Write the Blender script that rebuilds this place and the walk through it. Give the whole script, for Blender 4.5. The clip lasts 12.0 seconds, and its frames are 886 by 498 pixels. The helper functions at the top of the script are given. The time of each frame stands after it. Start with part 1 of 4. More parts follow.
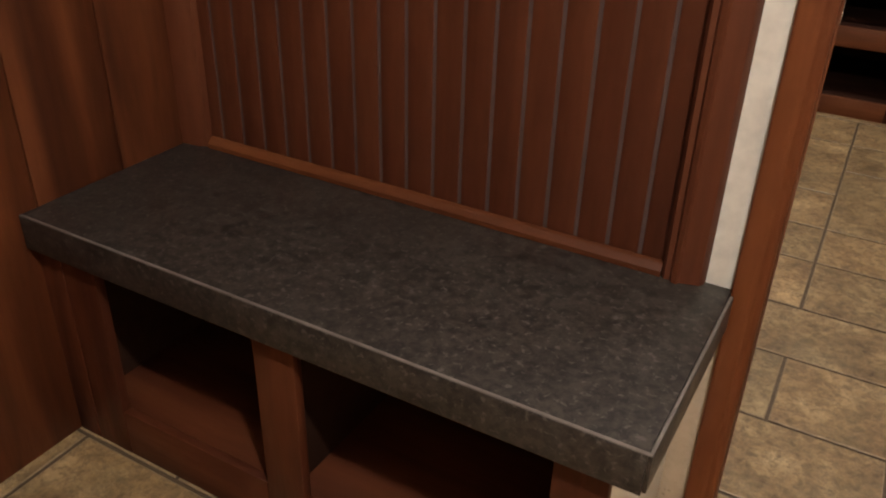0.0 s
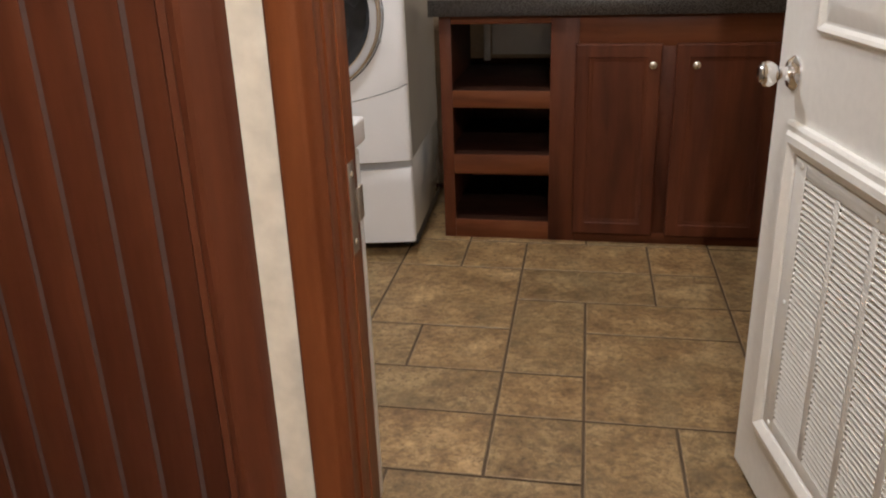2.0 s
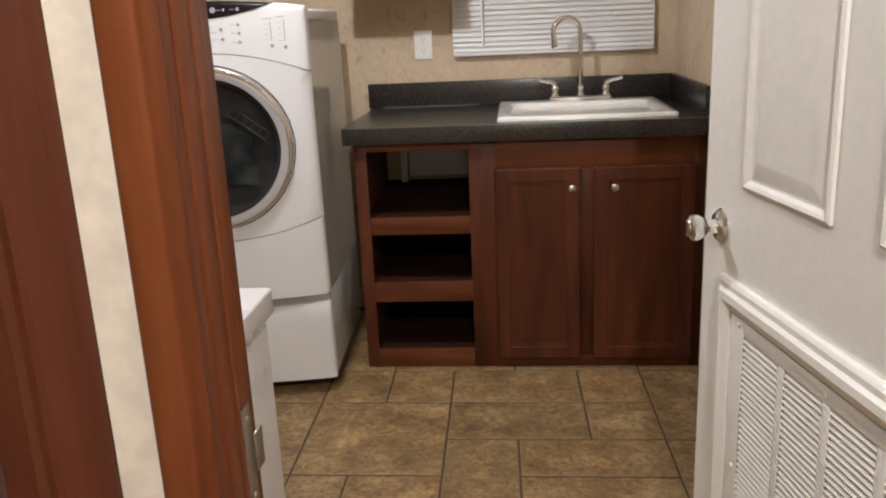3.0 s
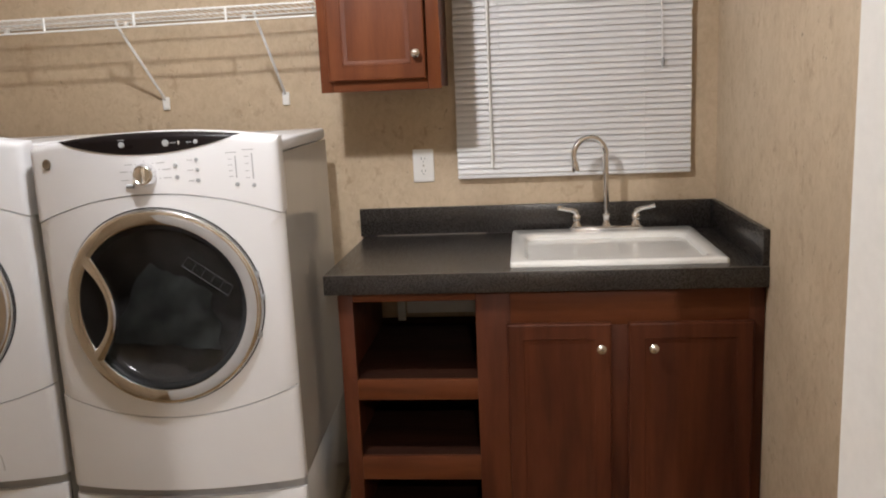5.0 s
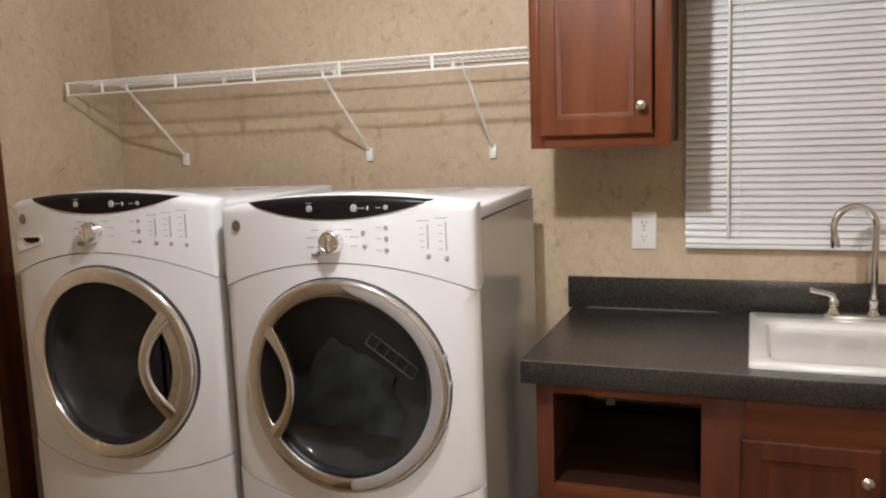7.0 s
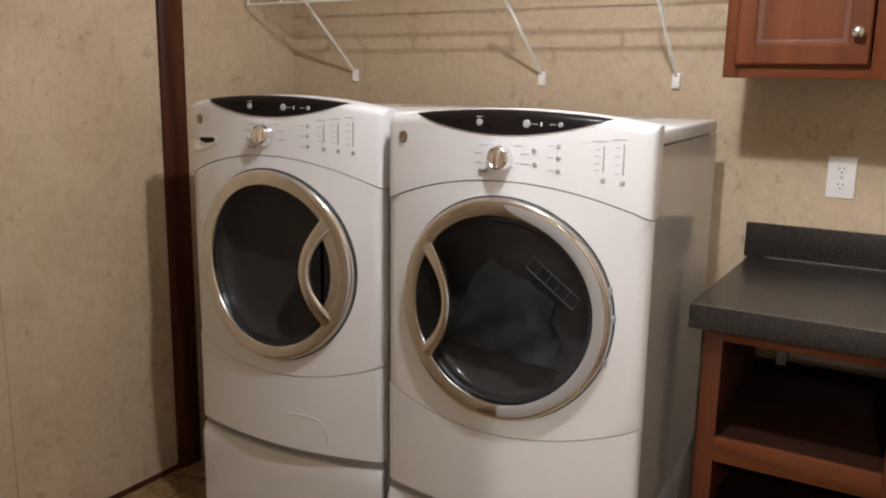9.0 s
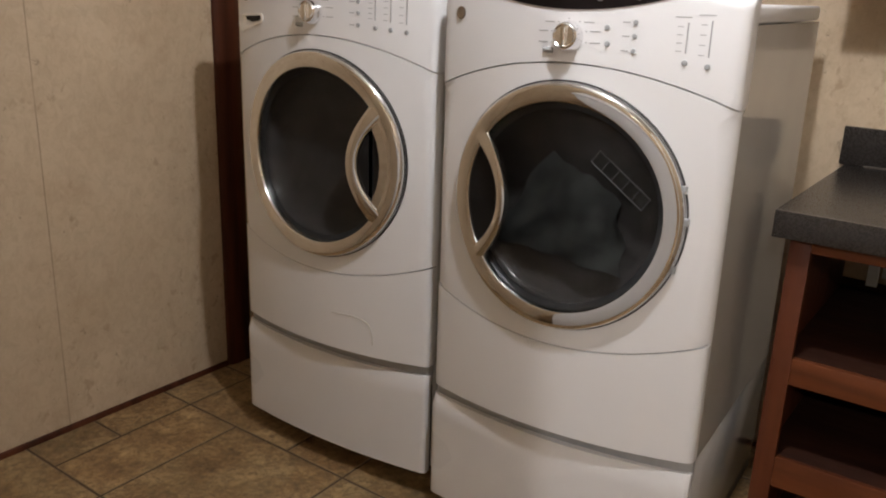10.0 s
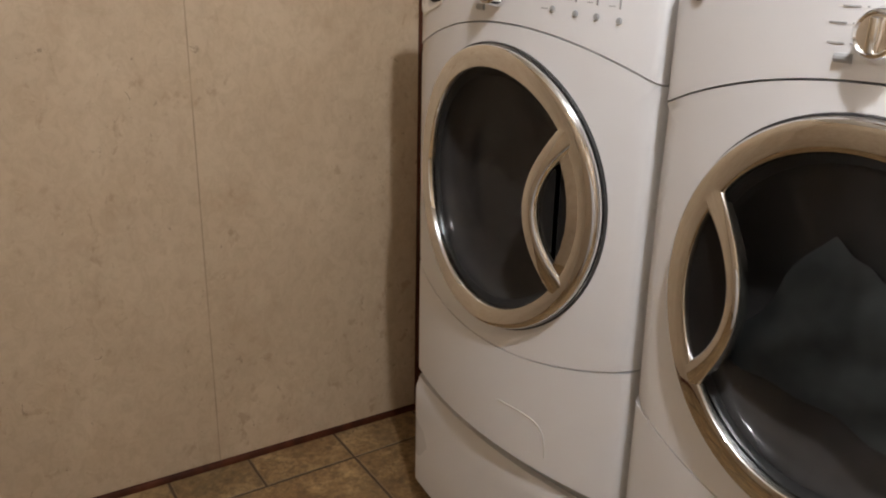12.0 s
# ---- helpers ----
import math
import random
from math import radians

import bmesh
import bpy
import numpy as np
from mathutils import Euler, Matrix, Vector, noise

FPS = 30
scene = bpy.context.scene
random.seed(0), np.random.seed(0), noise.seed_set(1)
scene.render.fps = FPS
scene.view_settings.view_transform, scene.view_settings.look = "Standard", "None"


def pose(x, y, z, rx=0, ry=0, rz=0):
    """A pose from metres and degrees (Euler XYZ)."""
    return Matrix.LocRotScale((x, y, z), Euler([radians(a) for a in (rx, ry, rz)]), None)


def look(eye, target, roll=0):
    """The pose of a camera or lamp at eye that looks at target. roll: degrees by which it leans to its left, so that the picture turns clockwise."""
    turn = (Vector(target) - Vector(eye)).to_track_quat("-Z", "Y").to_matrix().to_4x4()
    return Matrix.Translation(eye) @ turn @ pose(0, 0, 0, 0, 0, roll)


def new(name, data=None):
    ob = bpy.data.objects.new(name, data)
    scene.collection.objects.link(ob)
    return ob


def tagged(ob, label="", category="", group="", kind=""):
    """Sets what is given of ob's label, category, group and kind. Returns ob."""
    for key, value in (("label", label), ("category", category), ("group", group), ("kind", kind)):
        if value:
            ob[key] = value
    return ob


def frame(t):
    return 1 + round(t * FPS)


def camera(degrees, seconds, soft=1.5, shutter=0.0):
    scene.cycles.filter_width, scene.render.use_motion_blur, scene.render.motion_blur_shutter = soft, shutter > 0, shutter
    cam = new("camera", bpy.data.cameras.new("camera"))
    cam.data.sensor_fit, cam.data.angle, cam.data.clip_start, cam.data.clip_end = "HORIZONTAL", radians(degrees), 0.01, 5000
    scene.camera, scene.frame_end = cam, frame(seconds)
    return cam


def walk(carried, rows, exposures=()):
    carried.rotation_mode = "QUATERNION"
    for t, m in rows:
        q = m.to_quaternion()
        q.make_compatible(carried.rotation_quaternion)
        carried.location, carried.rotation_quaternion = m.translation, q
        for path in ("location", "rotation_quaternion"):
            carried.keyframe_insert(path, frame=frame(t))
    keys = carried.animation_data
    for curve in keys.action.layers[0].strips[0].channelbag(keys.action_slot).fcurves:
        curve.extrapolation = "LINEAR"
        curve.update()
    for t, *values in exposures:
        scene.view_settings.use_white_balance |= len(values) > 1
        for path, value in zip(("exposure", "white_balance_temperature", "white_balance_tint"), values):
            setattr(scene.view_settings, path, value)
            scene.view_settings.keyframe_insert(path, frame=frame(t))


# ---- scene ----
cam = camera(56.2, 12.0, soft=2.0)
PATH = [
    (0, (0.029, -0.041, 1.161), (-0.819, 1.474, 0.169), 1.5),
    (0.2, (0.048, 0.018, 1.164), (-0.761, 1.579, 0.21), 0.1),
    (0.5, (0.066, 0.084, 1.154), (-0.662, 1.702, 0.231), 0.7),
    (1, (0.134, 0.159, 1.185), (-0.511, 1.848, 0.329), -1.4),
    (1.5, (0.181, 0.256, 1.205), (-0.341, 2.014, 0.407), -2.1),
    (2, (0.21, 0.337, 1.237), (-0.156, 2.159, 0.497), -2.0),
    (2.5, (0.201, 0.426, 1.286), (-0.063, 2.297, 0.629), -2.0),
    (3, (0.198, 0.502, 1.332), (0.009, 2.42, 0.795), -2.6),
    (3.2, (0.199, 0.544, 1.345), (0.03, 2.473, 0.845), -2.6),
    (4.8, (0.189, 1.024, 1.468), (0.013, 2.976, 1.067), -2.3),
    (5, (0.169, 1.076, 1.488), (-0.032, 3.031, 1.118), -2.5),
    (5.5, (0.14, 1.18, 1.532), (-0.115, 3.139, 1.218), -2.3),
    (6, (0.146, 1.287, 1.574), (-0.229, 3.231, 1.29), -2.0),
    (6.5, (0.138, 1.366, 1.578), (-0.421, 3.267, 1.305), -1.6),
    (7, (0.119, 1.424, 1.561), (-0.577, 3.278, 1.284), -2.0),
    (8.8, (0.041, 1.483, 1.51), (-0.952, 3.176, 1.125), 0.5),
    (9, (0.041, 1.485, 1.485), (-0.966, 3.166, 1.083), 1.1),
    (9.5, (0.028, 1.519, 1.438), (-1.012, 3.157, 0.955), 2.2),
    (9.7, (0.015, 1.543, 1.413), (-1.052, 3.15, 0.884), 2.4),
    (10, (-0.011, 1.636, 1.39), (-1.122, 3.187, 0.792), 2.1),
    (10.5, (-0.042, 1.803, 1.363), (-1.256, 3.228, 0.66), 1.1),
    (11, (-0.087, 1.983, 1.369), (-1.406, 3.302, 0.647), 1.1),
    (11.5, (-0.195, 2.158, 1.366), (-1.641, 3.353, 0.671), 1.6),
    (12, (-0.31, 2.31, 1.377), (-1.901, 3.322, 0.71), 1.3),
]

walk(cam, [(t, look(eye, target, roll)) for t, eye, target, roll in PATH],
     exposures=[(0.0, 0.0), (3.0, 0.03), (5.0, 0.05), (7.0, 0.08), (9.0, 0.04), (10.5, -0.03), (11.5, -0.02), (12.0, 0.13)])

# ---- world and lights ----
world = bpy.data.worlds.new("night")
scene.world = world
world.use_nodes = True
wn = world.node_tree.nodes
wn["Background"].inputs[0].default_value = (0.006, 0.008, 0.014, 1)
wn["Background"].inputs[1].default_value = 1.0

LAUNDRY_LAMP = (-0.495, 2.765, 2.385)
HALL_LAMP = (0.45, -0.10, 2.36)
WARM, HALL_WARM = (0.985, 0.985, 1.02), (0.99, 0.955, 0.93)

# ---- plan ----
LEFT, RIGHT, BACK = -2.335, 0.868, 4.205
HALL_Y, ROOM_Y = 1.112, 1.215          # the partition's two faces
JAMB_L, JAMB_R = -0.064, 0.735          # the doorway
CEIL = 2.44
HALL_LEFT, HALL_RIGHT, HALL_BACK = -1.225, 1.7, -1.9


# ---- materials ----
def nodes_of(name):
    m = bpy.data.materials.new(name)
    m.use_nodes = True
    nt = m.node_tree
    return m, nt, nt.nodes["Principled BSDF"]


def add(nt, kind, **values):
    n = nt.nodes.new(kind)
    for k, v in values.items():
        n.inputs[k].default_value = v
    return n


def coords(nt, scale=(1, 1, 1), kind="Object"):
    t = nt.nodes.new("ShaderNodeTexCoord")
    m = add(nt, "ShaderNodeMapping", Scale=scale)
    nt.links.new(t.outputs[kind], m.inputs["Vector"])
    return m.outputs[0]


def ramp(nt, fac, stops):
    r = nt.nodes.new("ShaderNodeValToRGB")
    while len(r.color_ramp.elements) < len(stops):
        r.color_ramp.elements.new(0.5)
    for e, (p, c) in zip(r.color_ramp.elements, stops):
        e.position, e.color = p, (*c, 1)
    nt.links.new(fac, r.inputs[0])
    return r.outputs[0]


def noise_tex(nt, vec, scale, detail=4.0, rough=0.55, distort=0.0):
    n = add(nt, "ShaderNodeTexNoise", Scale=scale, Detail=detail, Roughness=rough, Distortion=distort)
    nt.links.new(vec, n.inputs["Vector"])
    return n.outputs[0]


def mix(nt, fac, a, b, mode="MIX"):
    m = nt.nodes.new("ShaderNodeMix")
    m.data_type, m.blend_type = "RGBA", mode
    if isinstance(fac, float):
        m.inputs[0].default_value = fac
    else:
        nt.links.new(fac, m.inputs[0])
    for sock, v in ((m.inputs[6], a), (m.inputs[7], b)):
        if isinstance(v, tuple):
            sock.default_value = (*v, 1)
        else:
            nt.links.new(v, sock)
    return m.outputs[2]


def bump(nt, bsdf, height, strength, distance=0.01):
    b = add(nt, "ShaderNodeBump", Strength=strength, Distance=distance)
    nt.links.new(height, b.inputs["Height"])
    nt.links.new(b.outputs[0], bsdf.inputs["Normal"])


def plain(name, colour, rough=0.5, metal=0.0, var=0.06, scale=30.0, coat=0.0, spec=0.5):
    """A near-plain surface with slight unevenness in tone and gloss."""
    m, nt, p = nodes_of(name)
    v = coords(nt)
    n = noise_tex(nt, v, scale)
    dark = tuple(c * (1 - var) for c in colour)
    lite = tuple(min(1, c * (1 + var)) for c in colour)
    nt.links.new(ramp(nt, n, [(0.3, dark), (0.7, lite)]), p.inputs["Base Color"])
    n2 = noise_tex(nt, v, scale * 0.3)
    r = ramp(nt, n2, [(0.3, (rough * 0.85,) * 3), (0.7, (min(1, rough * 1.15),) * 3)])
    nt.links.new(r, p.inputs["Roughness"])
    p.inputs["Metallic"].default_value = metal
    p.inputs["Coat Weight"].default_value = coat
    p.inputs["Specular IOR Level"].default_value = spec
    return m


def wood(name, axis, dark=(0.044, 0.0110, 0.0048), mid=(0.078, 0.0210, 0.0083), lite=(0.112, 0.033, 0.0128), rough=0.42):
    """Stained cherry grain running along one axis."""
    m, nt, p = nodes_of(name)
    s = [22.0, 22.0, 22.0]
    s["xyz".index(axis)] = 2.4
    v = coords(nt, tuple(s))
    info = nt.nodes.new("ShaderNodeObjectInfo")
    shift = add(nt, "ShaderNodeVectorMath")
    shift.operation = "ADD"
    nt.links.new(v, shift.inputs[0])
    sc = add(nt, "ShaderNodeMath")
    sc.operation = "MULTIPLY"
    sc.inputs[1].default_value = 9.0
    nt.links.new(info.outputs["Random"], sc.inputs[0])
    nt.links.new(sc.outputs[0], shift.inputs[1])
    v = shift.outputs[0]
    big = noise_tex(nt, v, 0.55, 3.0, 0.5, 0.6)
    fine = noise_tex(nt, v, 4.0, 6.0, 0.65, 0.2)
    base = ramp(nt, big, [(0.28, dark), (0.5, mid), (0.75, lite)])
    grain = ramp(nt, fine, [(0.3, (0.70, 0.66, 0.64)), (0.62, (1.0, 1.0, 1.0))])
    nt.links.new(mix(nt, 0.45, base, grain, "MULTIPLY"), p.inputs["Base Color"])
    nt.links.new(ramp(nt, fine, [(0.3, (rough + 0.12,) * 3), (0.7, (rough,) * 3)]), p.inputs["Roughness"])
    bump(nt, p, fine, 0.12, 0.002)
    p.inputs["Specular IOR Level"].default_value = 0.22
    return m


def wallpaper():
    """Beige vinyl-faced gypsum with soft cloudy mottling and sparse brown flecks."""
    m, nt, p = nodes_of("wallpaper")
    v = coords(nt, (1.0, 1.0, 0.8))
    cloud = noise_tex(nt, v, 3.5, 5.0, 0.6, 0.4)
    mott = noise_tex(nt, v, 34.0, 6.0, 0.7, 0.6)
    base = ramp(nt, cloud, [(0.3, (0.492, 0.381, 0.260)), (0.7, (0.585, 0.466, 0.328))])
    tone = ramp(nt, mott, [(0.30, (0.80, 0.765, 0.71)), (0.58, (1.03, 1.03, 1.03))])
    col = mix(nt, 0.65, base, tone, "MULTIPLY")
    patch = ramp(nt, noise_tex(nt, v, 4.5, 3.0, 0.5), [(0.40, (0.15, 0.15, 0.15)), (0.58, (1.0, 1.0, 1.0))])
    fl = ramp(nt, noise_tex(nt, v, 27.0, 5.0, 0.62, 0.3), [(0.575, (0.0, 0.0, 0.0)), (0.665, (0.42, 0.42, 0.42))])
    both = mix(nt, 1.0, patch, fl, "MULTIPLY")
    col = mix(nt, both, col, (0.27, 0.168, 0.090))
    wisp = ramp(nt, noise_tex(nt, v, 9.0, 4.0, 0.62, 0.5), [(0.54, (0.0, 0.0, 0.0)), (0.72, (0.30, 0.30, 0.30))])
    col = mix(nt, wisp, col, (0.35, 0.235, 0.138))
    fine = ramp(nt, noise_tex(nt, v, 30.0, 6.0, 0.70, 0.9), [(0.640, (0.0, 0.0, 0.0)), (0.690, (0.85, 0.85, 0.85))])
    col = mix(nt, mix(nt, 1.0, patch, fine, "MULTIPLY"), col, (0.115, 0.074, 0.046))
    nt.links.new(col, p.inputs["Base Color"])
    p.inputs["Roughness"].default_value = 0.62
    bump(nt, p, mott, 0.12, 0.002)
    return m


def tile_stone():
    """Tan and brown slate-look floor tile, varied tile by tile."""
    m, nt, p = nodes_of("tile_stone")
    v = coords(nt)
    info = nt.nodes.new("ShaderNodeObjectInfo")
    off = add(nt, "ShaderNodeVectorMath")
    off.operation = "ADD"
    k = add(nt, "ShaderNodeMath")
    k.operation = "MULTIPLY"
    k.inputs[1].default_value = 37.0
    nt.links.new(info.outputs["Random"], k.inputs[0])
    nt.links.new(v, off.inputs[0])
    nt.links.new(k.outputs[0], off.inputs[1])
    v = off.outputs[0]
    big = noise_tex(nt, v, 9.0, 6.0, 0.68, 0.25)
    med = noise_tex(nt, v, 46.0, 6.0, 0.72, 0.4)
    vein = noise_tex(nt, v, 34.0, 7.0, 0.74, 0.9)
    base = ramp(nt, big, [(0.28, (0.140, 0.074, 0.031)), (0.5, (0.312, 0.198, 0.090)), (0.72, (0.55, 0.385, 0.200))])
    tone = ramp(nt, med, [(0.34, (0.40, 0.37, 0.33)), (0.59, (1.14, 1.14, 1.12))])
    col = mix(nt, 0.85, base, tone, "MULTIPLY")
    vm = ramp(nt, vein, [(0.57, (0.0, 0.0, 0.0)), (0.69, (0.7, 0.7, 0.7))])
    col = mix(nt, vm, col, (0.070, 0.042, 0.021))
    cr = noise_tex(nt, v, 11.0, 8.0, 0.70, 0.5)
    d = add(nt, "ShaderNodeMath")
    d.operation = "SUBTRACT"
    d.inputs[1].default_value = 0.5
    ab = add(nt, "ShaderNodeMath")
    ab.operation = "ABSOLUTE"
    nt.links.new(cr, d.inputs[0])
    nt.links.new(d.outputs[0], ab.inputs[0])
    crack = ramp(nt, ab.outputs[0], [(0.0, (0.55, 0.55, 0.55)), (0.016, (0.0, 0.0, 0.0))])
    gate = ramp(nt, big, [(0.40, (0.0, 0.0, 0.0)), (0.55, (1.0, 1.0, 1.0))])
    col = mix(nt, mix(nt, 1.0, crack, gate, "MULTIPLY"), col, (0.055, 0.036, 0.02))
    cool = ramp(nt, noise_tex(nt, v, 5.0, 3.0, 0.5, 0.5), [(0.5, (0.0, 0.0, 0.0)), (0.68, (0.28, 0.28, 0.28))])
    col = mix(nt, cool, col, (0.19, 0.150, 0.080))
    var = ramp(nt, info.outputs["Random"], [(0.0, (0.84, 0.86, 0.86)), (1.0, (1.1, 1.06, 1.02))])
    col = mix(nt, 1.0, col, var, "MULTIPLY")
    nt.links.new(col, p.inputs["Base Color"])
    nt.links.new(ramp(nt, med, [(0.3, (0.55,) * 3), (0.7, (0.40,) * 3)]), p.inputs["Roughness"])
    bump(nt, p, vein, 0.8, 0.006)
    return m


def laminate(name, dark, lite, rough, fleck=0.75):
    """Charcoal stone-look laminate with pale flecks."""
    m, nt, p = nodes_of(name)
    v = coords(nt)
    a = noise_tex(nt, v, 62.0, 5.0, 0.7, 0.35)
    b = noise_tex(nt, v, 98.0, 3.0, 0.55, 0.5)
    c = noise_tex(nt, v, 6.0, 3.0, 0.5)
    base = ramp(nt, a, [(0.40, dark), (0.62, lite)])
    fl = ramp(nt, b, [(0.57, (0.0, 0.0, 0.0)), (0.68, (fleck, fleck, fleck))])
    col = mix(nt, fl, base, (0.10, 0.086, 0.074))
    col = mix(nt, 0.35 if fleck > 0.5 else 0.12, col, ramp(nt, c, [(0.3, (0.75,) * 3), (0.7, (1.0,) * 3)]), "MULTIPLY")
    nt.links.new(col, p.inputs["Base Color"])
    fine = noise_tex(nt, v, 240.0, 2.0, 0.5)
    nt.links.new(ramp(nt, fine, [(0.3, (rough + 0.05,) * 3), (0.7, (rough,) * 3)]), p.inputs["Roughness"])
    if fleck > 0.5:
        bump(nt, p, a, 0.08, 0.001)
    return m


def glass(name, tint, rough=0.0, ior=1.45):
    m, nt, p = nodes_of(name)
    p.inputs["Base Color"].default_value = (*tint, 1)
    p.inputs["Transmission Weight"].default_value = 1.0
    p.inputs["Roughness"].default_value = rough
    p.inputs["IOR"].default_value = ior
    return m


def glowing(name, colour, strength):
    m, nt, p = nodes_of(name)
    p.inputs["Base Color"].default_value = (0.9, 0.88, 0.82, 1)
    p.inputs["Emission Color"].default_value = (*colour, 1)
    p.inputs["Emission Strength"].default_value = strength
    return m


WALL = wallpaper()
CEILING = plain("ceiling_paint", (0.80, 0.79, 0.75), 0.8, var=0.04, scale=60)
WOOD_V, WOOD_H, WOOD_Y = wood("cherry_upright", "z"), wood("cherry_level", "x"), wood("cherry_depth", "y")
TRIM_V = wood("trim_upright", "z", (0.082, 0.0215, 0.0075), (0.132, 0.0372, 0.0125), (0.182, 0.056, 0.0190), 0.34)
TRIM_H = wood("trim_level", "x", (0.082, 0.0215, 0.0075), (0.132, 0.0372, 0.0125), (0.182, 0.056, 0.0190), 0.34)
DARK_TRIM = wood("dark_trim", "z", (0.03, 0.008, 0.004), (0.07, 0.02, 0.009), (0.11, 0.033, 0.014), 0.35)
BEAD = wood("bead_veneer", "z", (0.072, 0.0195, 0.0086), (0.093, 0.0262, 0.0112), (0.114, 0.0340, 0.0145), 0.42)
BOARD = wood("panel_board", "z", (0.034, 0.0092, 0.0040), (0.078, 0.0220, 0.0083), (0.140, 0.042, 0.0150), 0.40)
GROOVE = plain("bead_groove", (0.078, 0.047, 0.041), 0.45, var=0.15, scale=15)
# inner boards, with the shade of the open compartments in their colour
INSIDE_SHADE = plain("cabinet_inside_shade", (0.030, 0.0125, 0.007), 0.8, spec=0.1, var=0.15)
TILE = tile_stone()
# paler tan for the tile bevels, a painted edge highlight
TILE_EDGE = plain("tile_edge_highlight", (0.27, 0.185, 0.10), 0.5, var=0.35, scale=45)
GROUT = plain("grout", (0.088, 0.055, 0.030), 0.8, var=0.2, scale=80)
COUNTER = laminate("counter_laminate", (0.0215, 0.0182, 0.0162), (0.0290, 0.0246, 0.0218), 0.25, 0.06)
BENCH = laminate("bench_laminate", (0.0095, 0.0072, 0.0060), (0.046, 0.036, 0.029), 0.42)
EDGE = plain("laminate_edge", (0.14, 0.118, 0.10), 0.4, var=0.2, scale=40)
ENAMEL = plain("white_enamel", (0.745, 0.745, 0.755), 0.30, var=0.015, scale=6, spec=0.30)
# side enamel, its tone lowered for the dark counter mirrored in it
ENAMEL_DIM = plain("painted_steel_dimmed", (0.58, 0.575, 0.56), 0.09, var=0.02, scale=8)
SEAM = plain("panel_seam", (0.085, 0.085, 0.088), 0.6, var=0.1)
GREY = plain("grey_plastic", (0.33, 0.34, 0.35), 0.4, var=0.05)
# grey that paints the shade of the recess above the drawer
GAP_SHADE = plain("gap_shade_grey", (0.36, 0.365, 0.375), 0.4, var=0.05)
CHROME = plain("chrome", (0.85, 0.85, 0.86), 0.06, 1.0, var=0.03, scale=12)
RING = plain("door_ring_metal", (0.80, 0.795, 0.785), 0.03, 1.0, var=0.03, scale=10)
NICKEL = plain("brushed_nickel", (0.72, 0.69, 0.64), 0.22, 1.0, var=0.04)
BLACK = plain("black_plastic", (0.010, 0.0075, 0.0075), 0.30, var=0.1, spec=0.10)
INK = plain("printed_ink", (0.33, 0.33, 0.34), 0.5, var=0.1)
RUBBER = plain("door_gasket", (0.03, 0.03, 0.032), 0.5, var=0.1)
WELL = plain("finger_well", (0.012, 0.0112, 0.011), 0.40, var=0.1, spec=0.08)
DRUM = plain("dark_bowl", (0.052, 0.047, 0.045), 0.07, var=0.15, scale=20, spec=0.5)
SMOKED = glass("smoked_door_glass", (0.68, 0.69, 0.69), 0.0, 1.04)
CERAMIC = plain("sink_white", (0.86, 0.85, 0.81), 0.18, var=0.02, coat=0.3)
DOOR_PAINT = plain("door_white_paint", (0.84, 0.825, 0.79), 0.42, var=0.03, scale=50)
GRILLE = plain("grille_white_enamel", (0.76, 0.745, 0.71), 0.4, var=0.03)
# shade between the louvres, put into the colour of the back
GRILLE_SHADE = plain("grille_shade", (0.30, 0.285, 0.26), 0.6, var=0.05)
WIRE = plain("white_vinyl_wire", (0.80, 0.80, 0.78), 0.35, var=0.02)
SLAT = plain("white_vinyl_slat", (0.74, 0.735, 0.735), 0.38, var=0.02, scale=15)
PLATE = plain("outlet_plastic", (0.84, 0.83, 0.80), 0.3, var=0.01)
SLOT = plain("outlet_slot", (0.02, 0.02, 0.02), 0.6)
PANE = glass("window_pane", (0.95, 0.97, 0.96))
BULB_LAUNDRY = glowing("laundry_bulb", WARM, 1290.0)
BULB_HALL = glowing("hall_bulb", HALL_WARM, 2250.0)
PALE = plain("grey_wrapping", (0.056, 0.059, 0.057), 0.5, var=0.5, scale=13)
LADDER_GREY = plain("ladder_reflection_grey", (0.036, 0.037, 0.036), 0.5, var=0.2)
# shelf cherry darkened to carry the shade inside the cabinet
SHELF_SHADE = wood("shelf_inside_shade", "x", (0.013, 0.0042, 0.0023), (0.025, 0.0082, 0.0040), (0.038, 0.013, 0.0062), 0.5)
CREAM = plain("cream_wall_paint", (0.66, 0.605, 0.51), 0.6, var=0.13, scale=26)
SEAM_STRIP = plain("wall_seam", (0.36, 0.27, 0.175), 0.6, var=0.3, scale=8)
BADGE = plain("bronze_badge", (0.30, 0.25, 0.20), 0.30, 0.9)
DARK_STRIKE = plain("dull_nickel", (0.34, 0.30, 0.26), 0.35, 0.9)
SHELF_TRIM = wood("shelf_edge", "x", (0.060, 0.0165, 0.006), (0.110, 0.032, 0.0105), (0.150, 0.047, 0.016), 0.42)


# ---- mesh helpers ----
BASE = {}


def thing(name, at, label, category, group="", kind=""):
    ob = new(name)
    ob.empty_display_size = 0.05
    ob.location = at
    BASE[ob.name] = Vector(at)
    return tagged(ob, label, category, group, kind)


